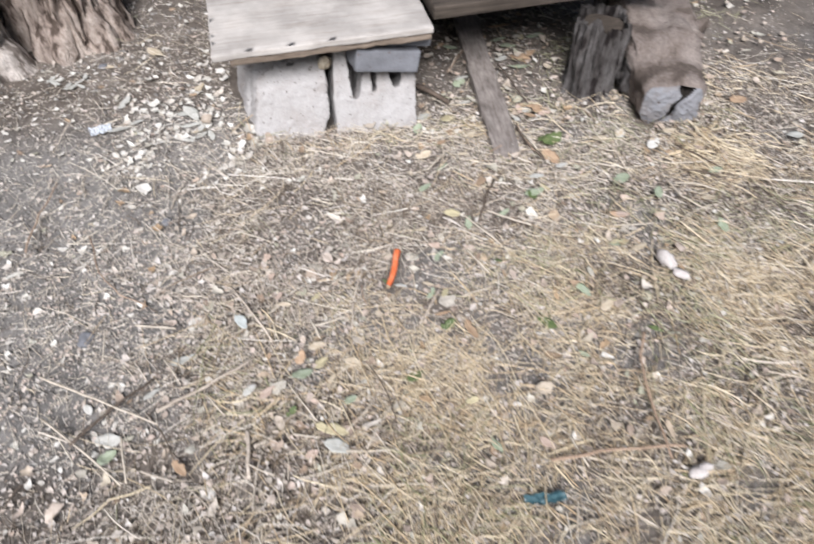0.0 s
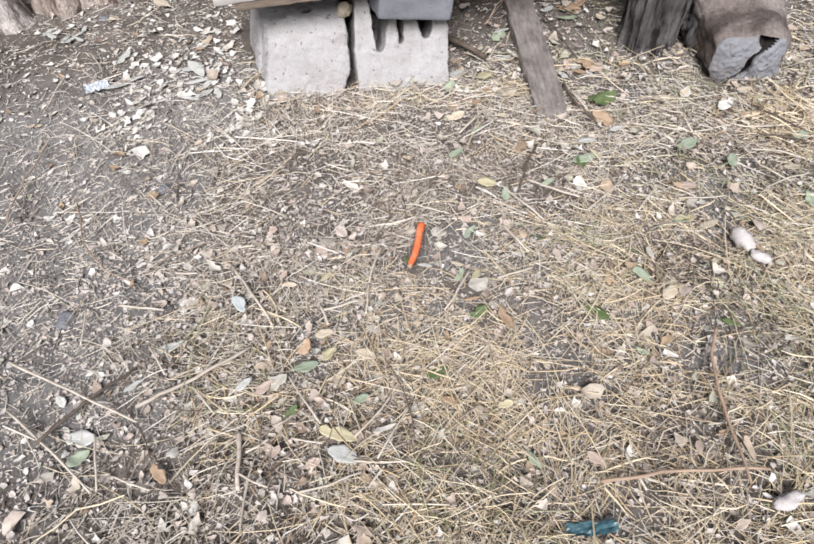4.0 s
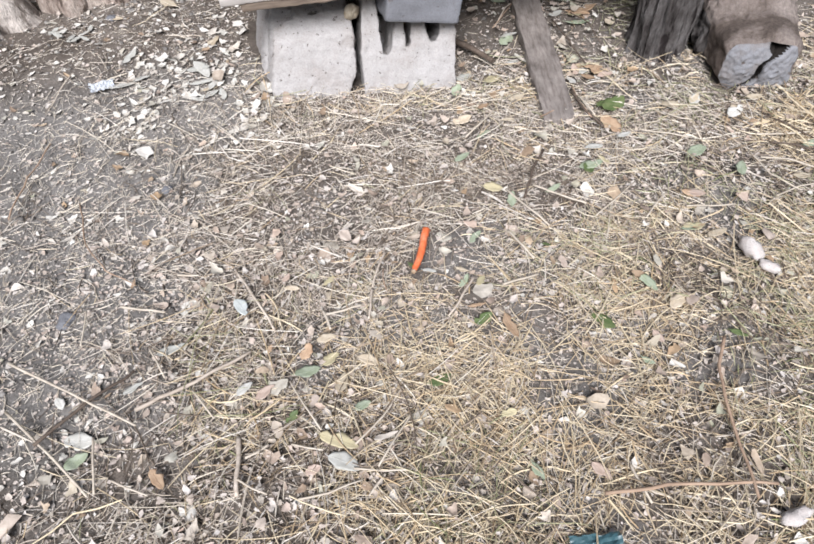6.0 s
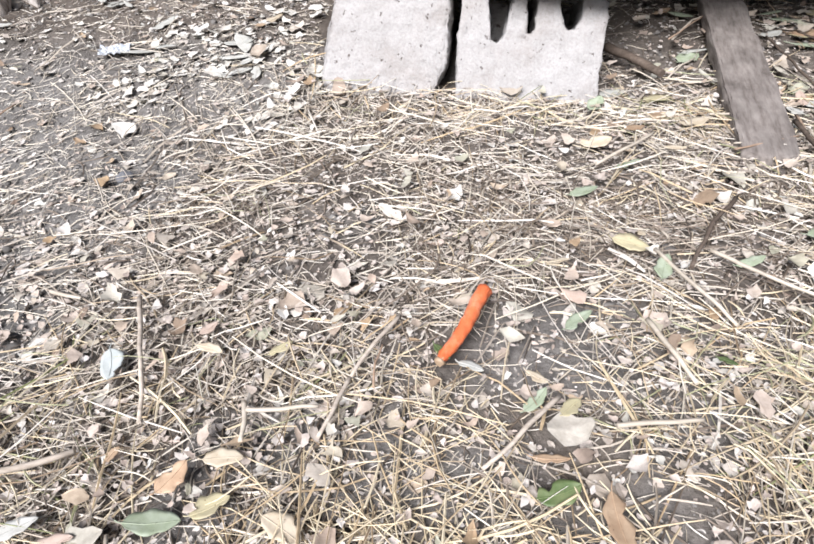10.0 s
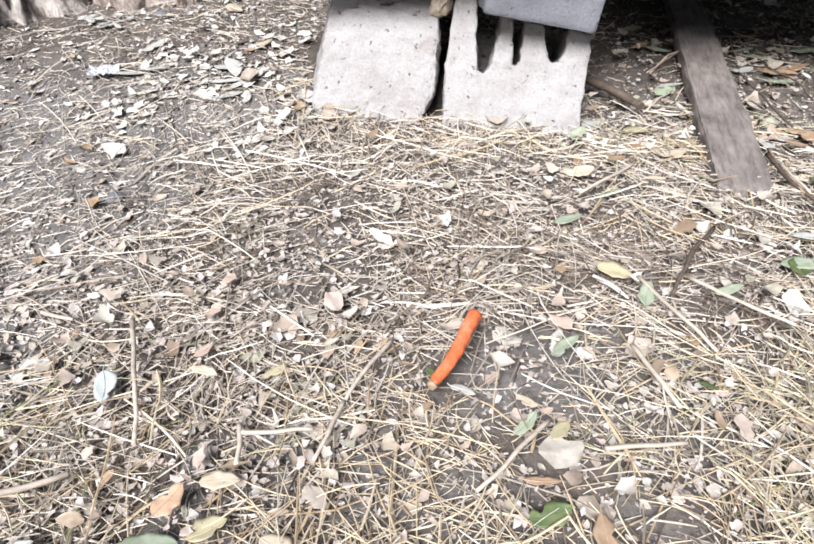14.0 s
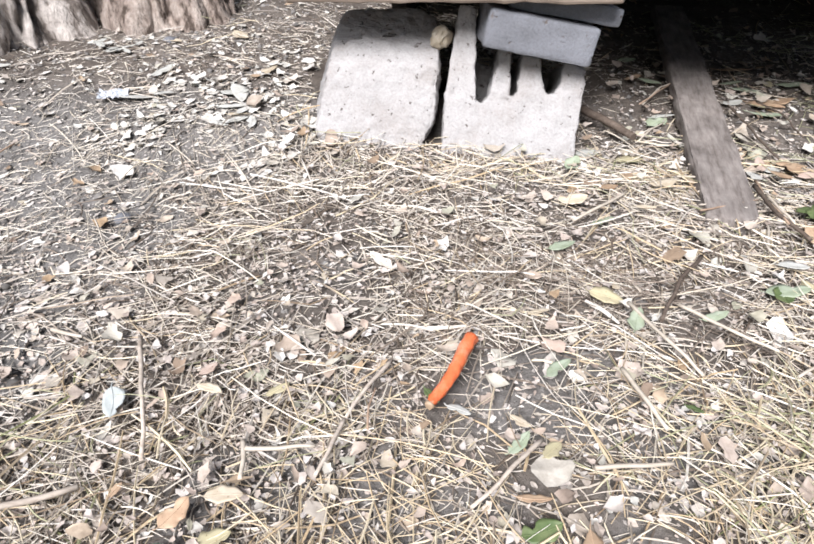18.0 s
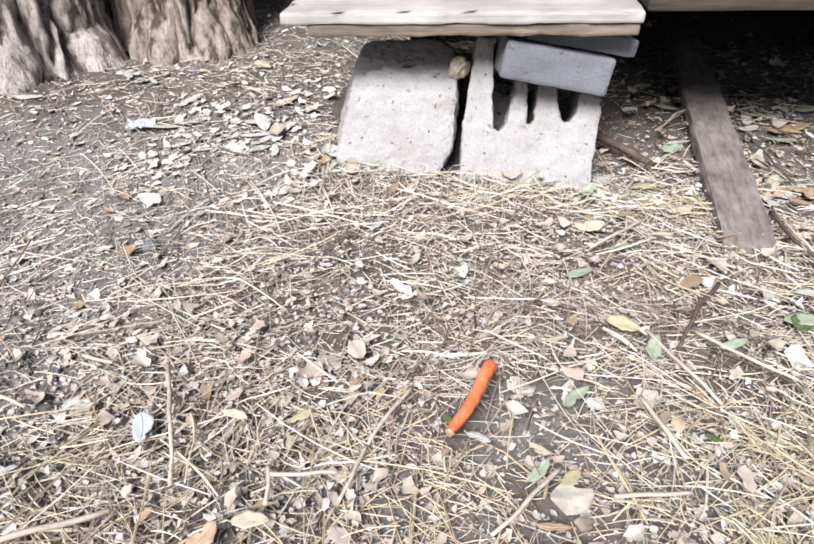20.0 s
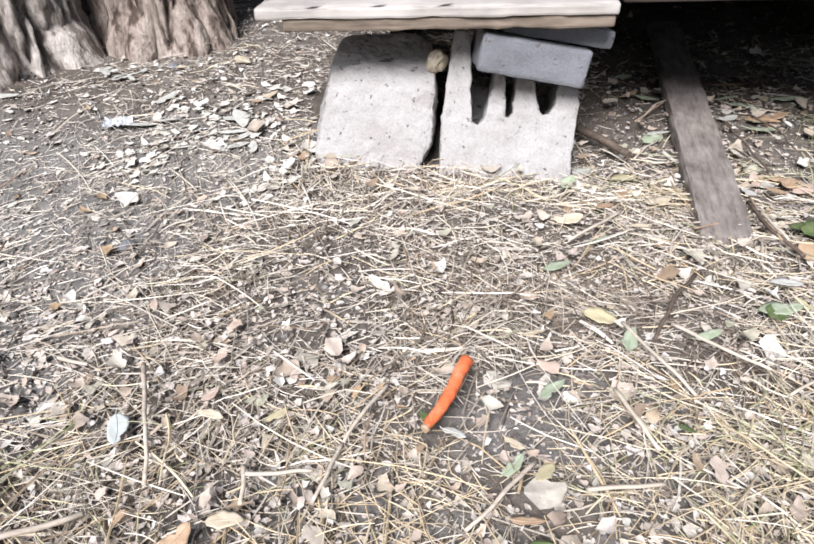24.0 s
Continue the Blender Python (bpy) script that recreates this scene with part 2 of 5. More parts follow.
PLANK = wood_material("weathered_plank", (0.29, 0.265, 0.248), (0.225, 0.2, 0.186), (0.12, 0.102, 0.092), 1, 0.85, 0.002, 24, 0.16)
BARK = bark_material("tree_bark", (0.62, 0.58, 0.545), (0.5, 0.462, 0.43), (0.22, 0.192, 0.172))
RED_BARK = bark_material("reddish_tree_bark", (0.5, 0.44, 0.395), (0.37, 0.31, 0.272), (0.12, 0.095, 0.08))
DARK_BARK = bark_material("dark_log_bark", (0.17, 0.165, 0.165), (0.115, 0.108, 0.106), (0.035, 0.03, 0.03))
LOG_SIDE = bark_material("worn_log_top", (0.3, 0.265, 0.245), (0.25, 0.215, 0.195), (0.15, 0.125, 0.11), 12, 1.0)
LOG_END = stone_material("weathered_log_end", (0.3, 0.308, 0.335), (0.23, 0.235, 0.252), (0.19, 0.165, 0.148), 30, 14)
# Near-black for the inside of the crack: its shade put into the colour.
CRACK_SHADE = wood_material("crack_shade", (0.03, 0.025, 0.022), (0.02, 0.017, 0.015), (0.01, 0.008, 0.007), 0, 0.95, 0.002)
DARK_WOOD = wood_material("dark_rough_wood", (0.099, 0.081, 0.068), (0.068, 0.056, 0.046), (0.031, 0.025, 0.022), 0, 0.9, 0.003)


# ---- shape helpers ----
def smooth(t):
    t = np.clip(t, 0.0, 1.0)
    return t * t * (3 - 2 * t)


def lattice(x, y, scale, seed):
    """Smooth random values from 0 to 1 over the plane, one bump every 1 / scale metres."""
    x, y = np.asarray(x, float) * scale + 1000.0, np.asarray(y, float) * scale + 1000.0
    ix, iy = np.floor(x), np.floor(y)
    fx, fy = smooth(x - ix), smooth(y - iy)

    def corner(a, b):
        v = np.sin(a * 127.1 + b * 311.7 + seed * 74.7) * 43758.5453
        return v - np.floor(v)

    low = corner(ix, iy) * (1 - fx) + corner(ix + 1, iy) * fx
    high = corner(ix, iy + 1) * (1 - fx) + corner(ix + 1, iy + 1) * fx
    return low * (1 - fy) + high * fy


def ground_height(x, y):
    x, y = np.asarray(x, float), np.asarray(y, float)
    mound = 0.05 * smooth((-x - 0.02) / 0.32) * smooth((y + 0.16) / 0.36)
    mound += 0.022 * np.exp(-(((x + 0.15) / 0.09) ** 2) - ((y - 0.06) / 0.09) ** 2)
    near = np.exp(-((x / 3.0) ** 2 + (y / 3.0) ** 2))
    lumps = 0.014 * (lattice(x, y, 7, 1) - 0.5) + 0.008 * (lattice(x, y, 22, 2) - 0.5) + 0.005 * (lattice(x, y, 60, 3) - 0.5)
    return mound + lumps * (0.3 + 0.7 * near) - 0.008


def height(x, y):
    return float(ground_height(x, y))


def mesh_of(name, bm, mat):
    me = bpy.data.meshes.new(name)
    bm.normal_update()
    bm.to_mesh(me)
    bm.free()
    for m in mat if isinstance(mat, tuple) else (mat,):
        me.materials.append(m)
    return me


def part(name, bm, mat, parent, label=""):
    ob = new(name, mesh_of(name, bm, mat))
    ob.parent = parent
    return tagged(ob, label)


def thing(name, m, label, category, group="", kind=""):
    ob = new(name)
    ob.empty_display_size = 0.02
    ob.matrix_world = m
    return tagged(ob, label, category, group, kind)


def solid(name, bm, mat, m, label, category, group="", kind=""):
    ob = new(name, mesh_of(name, bm, mat))
    ob.matrix_world = m
    return tagged(ob, label, category, group, kind)


def refine(bm, longest, rounds=5):
    bmesh.ops.triangulate(bm, faces=bm.faces[:])
    for _ in range(rounds):
        edges = [e for e in bm.edges if e.calc_length() > longest]
        if not edges:
            break
        bmesh.ops.subdivide_edges(bm, edges=edges, cuts=1)
        bmesh.ops.triangulate(bm, faces=[f for f in bm.faces if len(f.verts) > 3])


def roughen(bm, amount, scale, seed=0.0):
    bm.normal_update()
    moves = []
    for v in bm.verts:
        p = v.co * scale + Vector((seed, seed * 1.7, -seed))
        moves.append(v.normal * amount * (noise.noise(p) + 0.5 * noise.noise(p * 2.7) + 0.3 * noise.noise(p * 6.1)))
    for v, d in zip(bm.verts, moves):
        v.co += d


def prism(outline, depth, bevel=0.004):
    """An outline in x and z, drawn back along y by depth, with worn edges."""
    bm = bmesh.new()
    front = [bm.verts.new((u, 0, v)) for u, v in outline]
    face = bm.faces.new(front)
    back = bmesh.ops.extrude_face_region(bm, geom=[face])
    bmesh.ops.translate(bm, verts=[g for g in back["geom"] if isinstance(g, bmesh.types.BMVert)], vec=(0, depth, 0))
    bmesh.ops.recalc_face_normals(bm, faces=bm.faces[:])
    if bevel:
        bmesh.ops.bevel(bm, geom=bm.edges[:], offset=bevel, segments=2, affect="EDGES", profile=0.6)
    return bm


def worn_box(sx, sy, sz, bevel, longest, rough, scale, seed):
    bm = prism([(0, 0), (sx, 0), (sx, sz), (0, sz)], sy, bevel)
    refine(bm, longest)
    roughen(bm, rough, scale, seed)
    for f in bm.faces:
        f.smooth = True
    return bm


def frame_of(origin, right, up):
    """A pose whose x runs along right, whose z leans towards up, and whose y goes back."""
    x = Vector(right).normalized()
    y = Vector(up).cross(x).normalized()
    z = x.cross(y)
    m = Matrix((x, y, z)).transposed().to_4x4()
    m.translation = origin
    return m


def tube(points, radii, sides=6, bm=None):
    """A round stem through the points."""
    bm = bm or bmesh.new()
    pts = [Vector(p) for p in points]
    rings = []
    for i, p in enumerate(pts):
        d = (pts[min(i + 1, len(pts) - 1)] - pts[max(i - 1, 0)]).normalized()
        a = d.cross(Vector((0.13, 0.31, 0.94))).normalized()
        b = d.cross(a)
        rings.append([bm.verts.new(p + (a * math.cos(t) + b * math.sin(t)) * radii[i]) for t in (2 * math.pi * k / sides for k in range(sides))])
    for r, s in zip(rings, rings[1:]):
        for k in range(sides):
            bm.faces.new((r[k], r[(k + 1) % sides], s[(k + 1) % sides], s[k])).smooth = True
    bm.faces.new(rings[0][::-1])
    bm.faces.new(rings[-1])
    return bm


# ---- ground ----
def spread(lo, hi, step, far):
    """Even steps from lo to hi, then ever wider ones out to far on both sides."""
    out, reach, d = [], 0.0, step
    while reach < far:
        d *= 1.35
        reach += d
        out.append(reach)
    return np.array([lo - r for r in out[::-1]] + list(np.arange(lo, hi, step)) + [hi + r for r in out])


def build_ground():
    xs, ys = spread(-1.1, 1.5, 0.0075, 80), spread(-1.3, 1.1, 0.0075, 80)
    gx, gy = np.meshgrid(xs, ys)
    co = np.stack([gx, gy, ground_height(gx, gy)], -1).reshape(-1, 3)
    nx, ny = len(xs), len(ys)
    a = (np.arange(ny - 1)[:, None] * nx + np.arange(nx - 1)).ravel()
    quads = np.stack([a, a + 1, a + nx + 1, a + nx], -1)
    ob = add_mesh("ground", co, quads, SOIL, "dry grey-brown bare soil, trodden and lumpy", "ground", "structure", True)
    darkened = ob.data.attributes.new("humus_shade", "FLOAT", "POINT")
    # Brown humus, plus shade coloured in between the straws and towards the back.
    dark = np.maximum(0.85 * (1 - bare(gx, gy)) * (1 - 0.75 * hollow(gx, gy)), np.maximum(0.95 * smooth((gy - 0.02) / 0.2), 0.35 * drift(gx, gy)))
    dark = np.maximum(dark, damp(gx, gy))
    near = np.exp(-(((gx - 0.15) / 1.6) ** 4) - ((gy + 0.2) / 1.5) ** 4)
    darkened.data.foreach_set("value", (dark * near + 0.5 * (1 - near)).ravel().astype(np.float32))


def add_mesh(name, co, faces, mat, label, category, kind, shade=False):
    me = bpy.data.meshes.new(name)
    k = faces.shape[1]
    me.vertices.add(len(co))
    me.vertices.foreach_set("co", np.ascontiguousarray(co, np.float32).ravel())
    me.loops.add(faces.size)
    me.loops.foreach_set("vertex_index", np.ascontiguousarray(faces, np.int32).ravel())
    me.polygons.add(len(faces))
    me.polygons.foreach_set("loop_start", np.arange(0, faces.size, k, dtype=np.int32))
    me.polygons.foreach_set("use_smooth", np.full(len(faces), shade))
    me.update(calc_edges=True)
    me.materials.append(mat)
    return tagged(new(name, me), label, category, kind=kind)


# ---- blocks, brick and board ----
LEAN = radians(25)


def comb_outline():
    """The slotted end of a hollow block, seen from the front: three slots run in from its top edge."""
    return [(0, -0.05), (0.193, -0.05), (0.195, 0.03), (0.201, 0.1), (0.2, 0.122), (0.172, 0.128), (0.168, 0.096), (0.16, 0.084), (0.149, 0.086),
            (0.143, 0.1), (0.136, 0.134), (0.112, 0.139), (0.108, 0.088), (0.103, 0.08), (0.098, 0.084), (0.095, 0.145), (0.082, 0.149), (0.078, 0.12),
            (0.067, 0.081), (0.058, 0.071), (0.05, 0.077), (0.046, 0.12), (0.047, 0.2), (0.023, 0.206), (0.006, 0.08)]


def build_blocks():
    bm = prism(comb_outline(), 0.26, 0.0035)
    refine(bm, 0.009)
    roughen(bm, 0.002, 30, 2.0)
    roughen(bm, 0.0024, 70, 12.0)
    roughen(bm, 0.0014, 140, 5.0)
    for f in bm.faces:
        f.smooth = True
    comb = solid("hollow_block", bm, CHALK, frame_of((0, 0, 0), (1, 0, 0), (0, math.sin(LEAN), math.cos(LEAN))),
                 "white chalky hollow block with three slots, leaning back", "block")
    web = prism([(0.05, 0.03), (0.19, 0.03), (0.19, 0.115), (0.05, 0.14)], 0.03, 0.003)
    refine(web, 0.012)
    roughen(web, 0.003, 60, 6.0)
    bmesh.ops.translate(web, verts=web.verts[:], vec=(0, 0.13, 0))
    part("inner_web", web, CHALK, comb, "rough inner wall at the back of the slots")
    # Its neighbour: one rounded lump of a block with the lower corner worn off, its plain face forward.
    face = [(-0.182, 0.03), (-0.17, 0.0), (-0.12, -0.03), (-0.05, -0.03), (-0.024, 0.012), (-0.008, 0.048), (-0.004, 0.115), (-0.008, 0.2), (-0.028, 0.212), (-0.125, 0.212), (-0.14, 0.2), (-0.152, 0.165)]
    bm = prism(face, 0.25, 0.007)
    refine(bm, 0.0054, 6)
    for v in bm.verts:
        if v.co.z > 0.12:
            v.co.y += 0.065 * ((v.co.z - 0.12) / 0.08) ** 1.4
        v.co.x -= 0.24 * min(v.co.y, 0.2) * max(0.0, min(1.0, -v.co.x / 0.18))
        if v.co.x < -0.12:
            for middle, end in ((0.02, 0.1), (0.07, 0.05)):
                deep = max(0.0, min(1.0, (v.co.z - end) / 0.05))
                v.co.x += 0.075 * deep * math.exp(-(((v.co.y - middle - 0.18 * (v.co.z - 0.1)) / (0.004 + 0.003 * deep)) ** 2))
    roughen(bm, 0.0035, 22, 7.0)
    roughen(bm, 0.0016, 65, 17.0)
    roughen(bm, 0.0014, 110, 3.0)
    for f in bm.faces:
        f.smooth = True
    solid("hollow_block", bm, CHALK, frame_of((0, 0, 0), (1, 0, 0), (0, math.sin(LEAN), math.cos(LEAN))),
          "white chalky hollow block, rounded and worn, under a board", "block")


def build_brick():
    bm = worn_box(0.148, 0.11, 0.05, 0.005, 0.012, 0.0012, 45, 3.0)
    solid("brick", bm, GREY_BRICK, frame_of((0.053, 0.003, 0.153), (0.138, 0.008, -0.028), (0.02, 0.12, 1)),
          "bluish grey brick lying tilted on a white block", "brick")
    bm = worn_box(0.15, 0.13, 0.024, 0.004, 0.014, 0.0012, 45, 8.0)
    solid("slab", bm, GREY_BRICK, frame_of((0.086, 0.032, 0.195), (0.146, 0.004, -0.026), (0.02, 0.16, 1)),
          "dark grey slab wedged between brick and board", "slab")


def build_board():
    m = frame_of((-0.236, 0.004, 0.206), (0.446, -0.012, 0.004), (0, -0.01, 1))
    board = thing("board", m, "pale weathered board laid over blocks and brick", "board")
    bm = worn_box(0.462, 0.5, 0.014, 0.003, 0.02, 0.0022, 18, 1.0)
    for v in bm.verts:
        v.co.z += 0.016
    part("top_layer", bm, BOARD_TOP, board, "pale worn top layer")
    bm = worn_box(0.424, 0.495, 0.0155, 0.003, 0.02, 0.0028, 26, 5.0)
    bmesh.ops.translate(bm, verts=bm.verts[:], vec=(0.035, 0.004, 0))
    part("lower_layer", bm, BOARD_EDGE, board, "brown splintered lower layer")


def build_stone():
    bm = bmesh.new()
    bmesh.ops.create_icosphere(bm, subdivisions=3, radius=0.016)
    for v in bm.verts:
        v.co.x, v.co.y, v.co.z = v.co.x * 1.0, v.co.y * 0.7, v.co.z * 1.15
    roughen(bm, 0.006, 60, 4.0)
    solid("stone", bm, LEAF["cream"], pose(0.0, 0.078, 0.14, 20, 10, 30), "small tan stone wedged between two white blocks", "stone")


def lay_stone(x, y, size, ratio, squash, turn, mat, seed, label):
    bm = bmesh.new()
    bmesh.ops.create_icosphere(bm, subdivisions=3, radius=size)
    for v in bm.verts:
        v.co.y *= ratio
        v.co.z *= squash
    roughen(bm, size * 0.35, 0.7 / size, seed)
    for f in bm.faces:
        f.smooth = True
    straw_bed = 0.017 * float(1 - bare(np.array([x]), np.array([y]))[0])
    solid("stone", bm, mat, pose(x, y, height(x, y) + size * squash * 0.55 + straw_bed, 4, -5, turn), label, "stone", "stones on the ground")


def build_scrap():
    """A crumpled scrap of thin whitish plastic, trodden into the soil."""
    m, n, l, b = material("whitish_plastic")
    f = tex(n, l, 60, 4)
    c = ramp(n, [(0.3, (0.42, 0.45, 0.49)), (0.7, (0.48, 0.5, 0.53))])
    l.new(f.outputs["Fac"], c.inputs[0])
    l.new(c.outputs[0], b.inputs["Base Color"])
    b.inputs["Roughness"].default_value = 0.4
    bm = bmesh.new()
    bmesh.ops.create_grid(bm, x_segments=16, y_segments=10, size=0.5)
    for v in bm.verts:
        u, w = v.co.x, v.co.y
        edge = 1 + 0.25 * noise.noise(Vector((u * 6, w * 6, 1)))
        v.co = Vector((u * 0.046 * edge, w * 0.027 * edge, 0.007 * abs(noise.noise(Vector((u * 7, w * 9, 3)))) + 0.004 * noise.noise(Vector((u * 15, w * 15, 5)))))
    bmesh.ops.solidify(bm, geom=bm.faces[:], thickness=0.0006)
    solid("plastic_scrap", bm, m, pose(-0.517, 0.1, height(-0.517, 0.1) + 0.01, 6, -3, 12), "crumpled bluish-white plastic scrap on bare soil", "scrap")


def build_film(x, y):
    """A crumpled strip of dark teal plastic film lying on the straw."""
    m, n, l, b = material("teal_plastic")
    f = tex(n, l, 50, 3)
    c = ramp(n, [(0.35, (0.03, 0.075, 0.09)), (0.7, (0.06, 0.12, 0.135))])
    l.new(f.outputs["Fac"], c.inputs[0])
    l.new(c.outputs[0], b.inputs["Base Color"])
    b.inputs["Roughness"].default_value = 0.35
    bm = bmesh.new()
    bmesh.ops.create_grid(bm, x_segments=14, y_segments=5, size=0.5)
    for v in bm.verts:
        u, w = v.co.x, v.co.y
        edge = 1 + 0.5 * noise.noise(Vector((u * 5, w * 5, 8)))
        v.co = Vector((u * 0.062, w * 0.017 * edge + 0.006 * u * u, 0.006 * noise.noise(Vector((u * 7, w * 3, 2)))))
    bmesh.ops.solidify(bm, geom=bm.faces[:], thickness=0.0005)
    solid("plastic_strip", bm, m, pose(x, y, height(x, y) + 0.021, 3, 2, -6), "crumpled dark teal plastic strip lying on straw", "scrap")


def build_plank():
    m = frame_of((0.322, -0.178, height(0.35, -0.18) - 0.006), (0.998, -0.16, 0), (0, -0.02, 1))
    bm = worn_box(0.064, 0.86, 0.026, 0.005, 0.011, 0.004, 30, 9.0)
    for v in bm.verts:
        v.co.y += 0.012 * noise.noise(Vector((v.co.x * 60, 0, 0))) if v.co.y < 0.1 else 0
    solid("plank", bm, PLANK, m, "grey-brown weathered plank lying half sunk in straw", "plank")


# ---- logs and trees ----
def build_log():
    """A lying log, worn flat on top and wider towards the back: dark furrowed bark down both sides, and a cracked, rounded cut end."""
    log = thing("log", pose(0.768, -0.15, 0.0, 0, 0, -18), "grey-brown worn log with a cracked end, lying in straw", "log")
    sides, rows, length = 200, 80, 0.5

    def place(i, y):
        a = 2 * math.pi * i / sides
        c, q = math.cos(a), math.sin(a)
        back = float(smooth((y - 0.08) / 0.06))
        end = 1 - 0.12 * math.exp(-y / 0.012)
        half, tall = (0.08 + (0.035 if c < 0 else 0.02) * back) * end, (0.06 + 0.022 * back) * end
        r = (abs(c / half) ** 3.3 + abs(q / tall) ** 3.3) ** (-1 / 3.3)
        u, w = r * c, r * q
        furrow = back * (0.05 * abs(noise.noise(Vector(((u - y) * 34, w * 4, 2.0)))) - 0.016 + 0.006 * noise.noise(Vector(((u - y) * 130, w * 16, 7.0))))
        lump = 0.01 * noise.noise(Vector((u * 22 + 3, y * 16, w * 22))) + 0.004 * noise.noise(Vector((u * 60, y * 50, w * 60)))
        k = 1 + lump / 0.07 + (furrow / 0.08 if q < 0.6 else 0.0)
        return Vector((u * k, y, tall * 0.92 + w * k - 0.006))

    wood, rind = bmesh.new(), bmesh.new()
    spots = [[place(i, length * (j / (rows - 1)) ** 1.4) for i in range(sides)] for j in range(rows)]
    for bm, barked in ((wood, False), (rind, True)):
        held = {}
        for j in range(rows - 1):
            for i in range(sides):
                turn = 2 * math.pi * (i + 0.5) / sides
                if (math.sin(turn) < 0.3 and spots[j][i].y > 0.085) != barked:
                    continue
                corners = [(j, i), (j + 1, i), (j + 1, (i + 1) % sides), (j, (i + 1) % sides)]
                for c in corners:
                    if c not in held:
                        held[c] = bm.verts.new(spots[c[0]][c[1]])
                bm.faces.new([held[c] for c in corners]).smooth = True
        bmesh.ops.recalc_face_normals(bm, faces=bm.faces[:])
    part("worn_wood", wood, LOG_SIDE, log, "tan-brown bare worn wood")
    part("bark", rind, DARK_BARK, log, "dark furrowed bark")
    bm = bmesh.new()
    steps, loops, depth = 60, [], {}
    rim = [place(i, 0.0) for i in range(sides)]
    heart = Vector((0.0, 0.0, 0.052))
    for k in range(steps + 1):
        f = 1 - k / steps * 0.98
        loop = []
        for c in rim:
            p = heart + (c - heart) * f
            p.y = -0.012 * (1 - f ** 3) + 0.005 * noise.noise(Vector((p.x * 35, 1.0, p.z * 35))) * (1 - f ** 6) + 0.002 * noise.noise(Vector((p.x * 130, 4.0, p.z * 130)))
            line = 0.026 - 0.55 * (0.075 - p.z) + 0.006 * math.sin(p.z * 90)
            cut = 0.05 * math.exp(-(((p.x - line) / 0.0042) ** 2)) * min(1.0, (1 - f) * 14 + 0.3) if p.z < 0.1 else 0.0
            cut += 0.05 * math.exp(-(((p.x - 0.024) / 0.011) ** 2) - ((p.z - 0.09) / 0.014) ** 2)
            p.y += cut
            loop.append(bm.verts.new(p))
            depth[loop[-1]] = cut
        loops.append(loop)
    for r, t in zip(loops, loops[1:]):
        for i in range(sides):
            f = bm.faces.new((r[i], t[i], t[(i + 1) % sides], r[(i + 1) % sides]))
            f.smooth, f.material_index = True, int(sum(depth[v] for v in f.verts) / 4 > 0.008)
    bm.faces.new(loops[-1])
    bmesh.ops.recalc_face_normals(bm, faces=bm.faces[:])
    # Deep faces split off and coloured near black, standing in for the crack's shade.
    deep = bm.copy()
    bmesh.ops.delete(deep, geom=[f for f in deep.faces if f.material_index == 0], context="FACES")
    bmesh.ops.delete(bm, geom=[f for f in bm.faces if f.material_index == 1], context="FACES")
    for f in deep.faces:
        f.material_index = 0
    part("crack", deep, CRACK_SHADE, log, "crack with its deep shade coloured in")
    part("cut_end", bm, LOG_END, log, "bluish-grey weathered cut end with a dark crack")


def build_stump():
    """A broken upright stump, its bark standing in dark vertical ridges."""
    stump = thing("stump", pose(0.655, 0.032, 0.0), "dark bark-covered stump standing beside a worn log", "stump")
    sides, rows, bm, rings = 150, 40, bmesh.new(), []
    for j in range(rows):
        z = 0.2 * j / (rows - 1)
        ring = []
        for i in range(sides):
            c, q = math.cos(2 * math.pi * i / sides), math.sin(2 * math.pi * i / sides)
            ridge = abs(noise.noise(Vector((c * 4.2, q * 4.2, z * 4)))) + 0.4 * noise.noise(Vector((c * 13, q * 13, z * 11)))
            r = 0.05 + 0.03 * ridge + 0.006 * math.exp(-z / 0.02) + 0.003 * noise.noise(Vector((c * 30, q * 30, z * 45)))
            top = 0.035 * noise.noise(Vector((c * 2, q * 2, 5.0))) * (z / 0.2) ** 4
            ring.append(bm.verts.new((r * c, r * q, z - 0.015 + top)))
        rings.append(ring)
    for r, t in zip(rings, rings[1:]):
        for i in range(sides):
            bm.faces.new((r[i], r[(i + 1) % sides], t[(i + 1) % sides], t[i])).smooth = True
    part("bark", bm, DARK_BARK, stump, "dark ridged bark")
    bm = bmesh.new()
    rim = [v for v in bmesh.ops.create_circle(bm, cap_ends=True, segments=60, radius=0.05)["verts"]]
    for v in rim:
        v.co.z = 0.165 + 0.01 * noise.noise(v.co * 40)
    part("broken_top", bm, DARK_WOOD, stump, "dark splintered top")


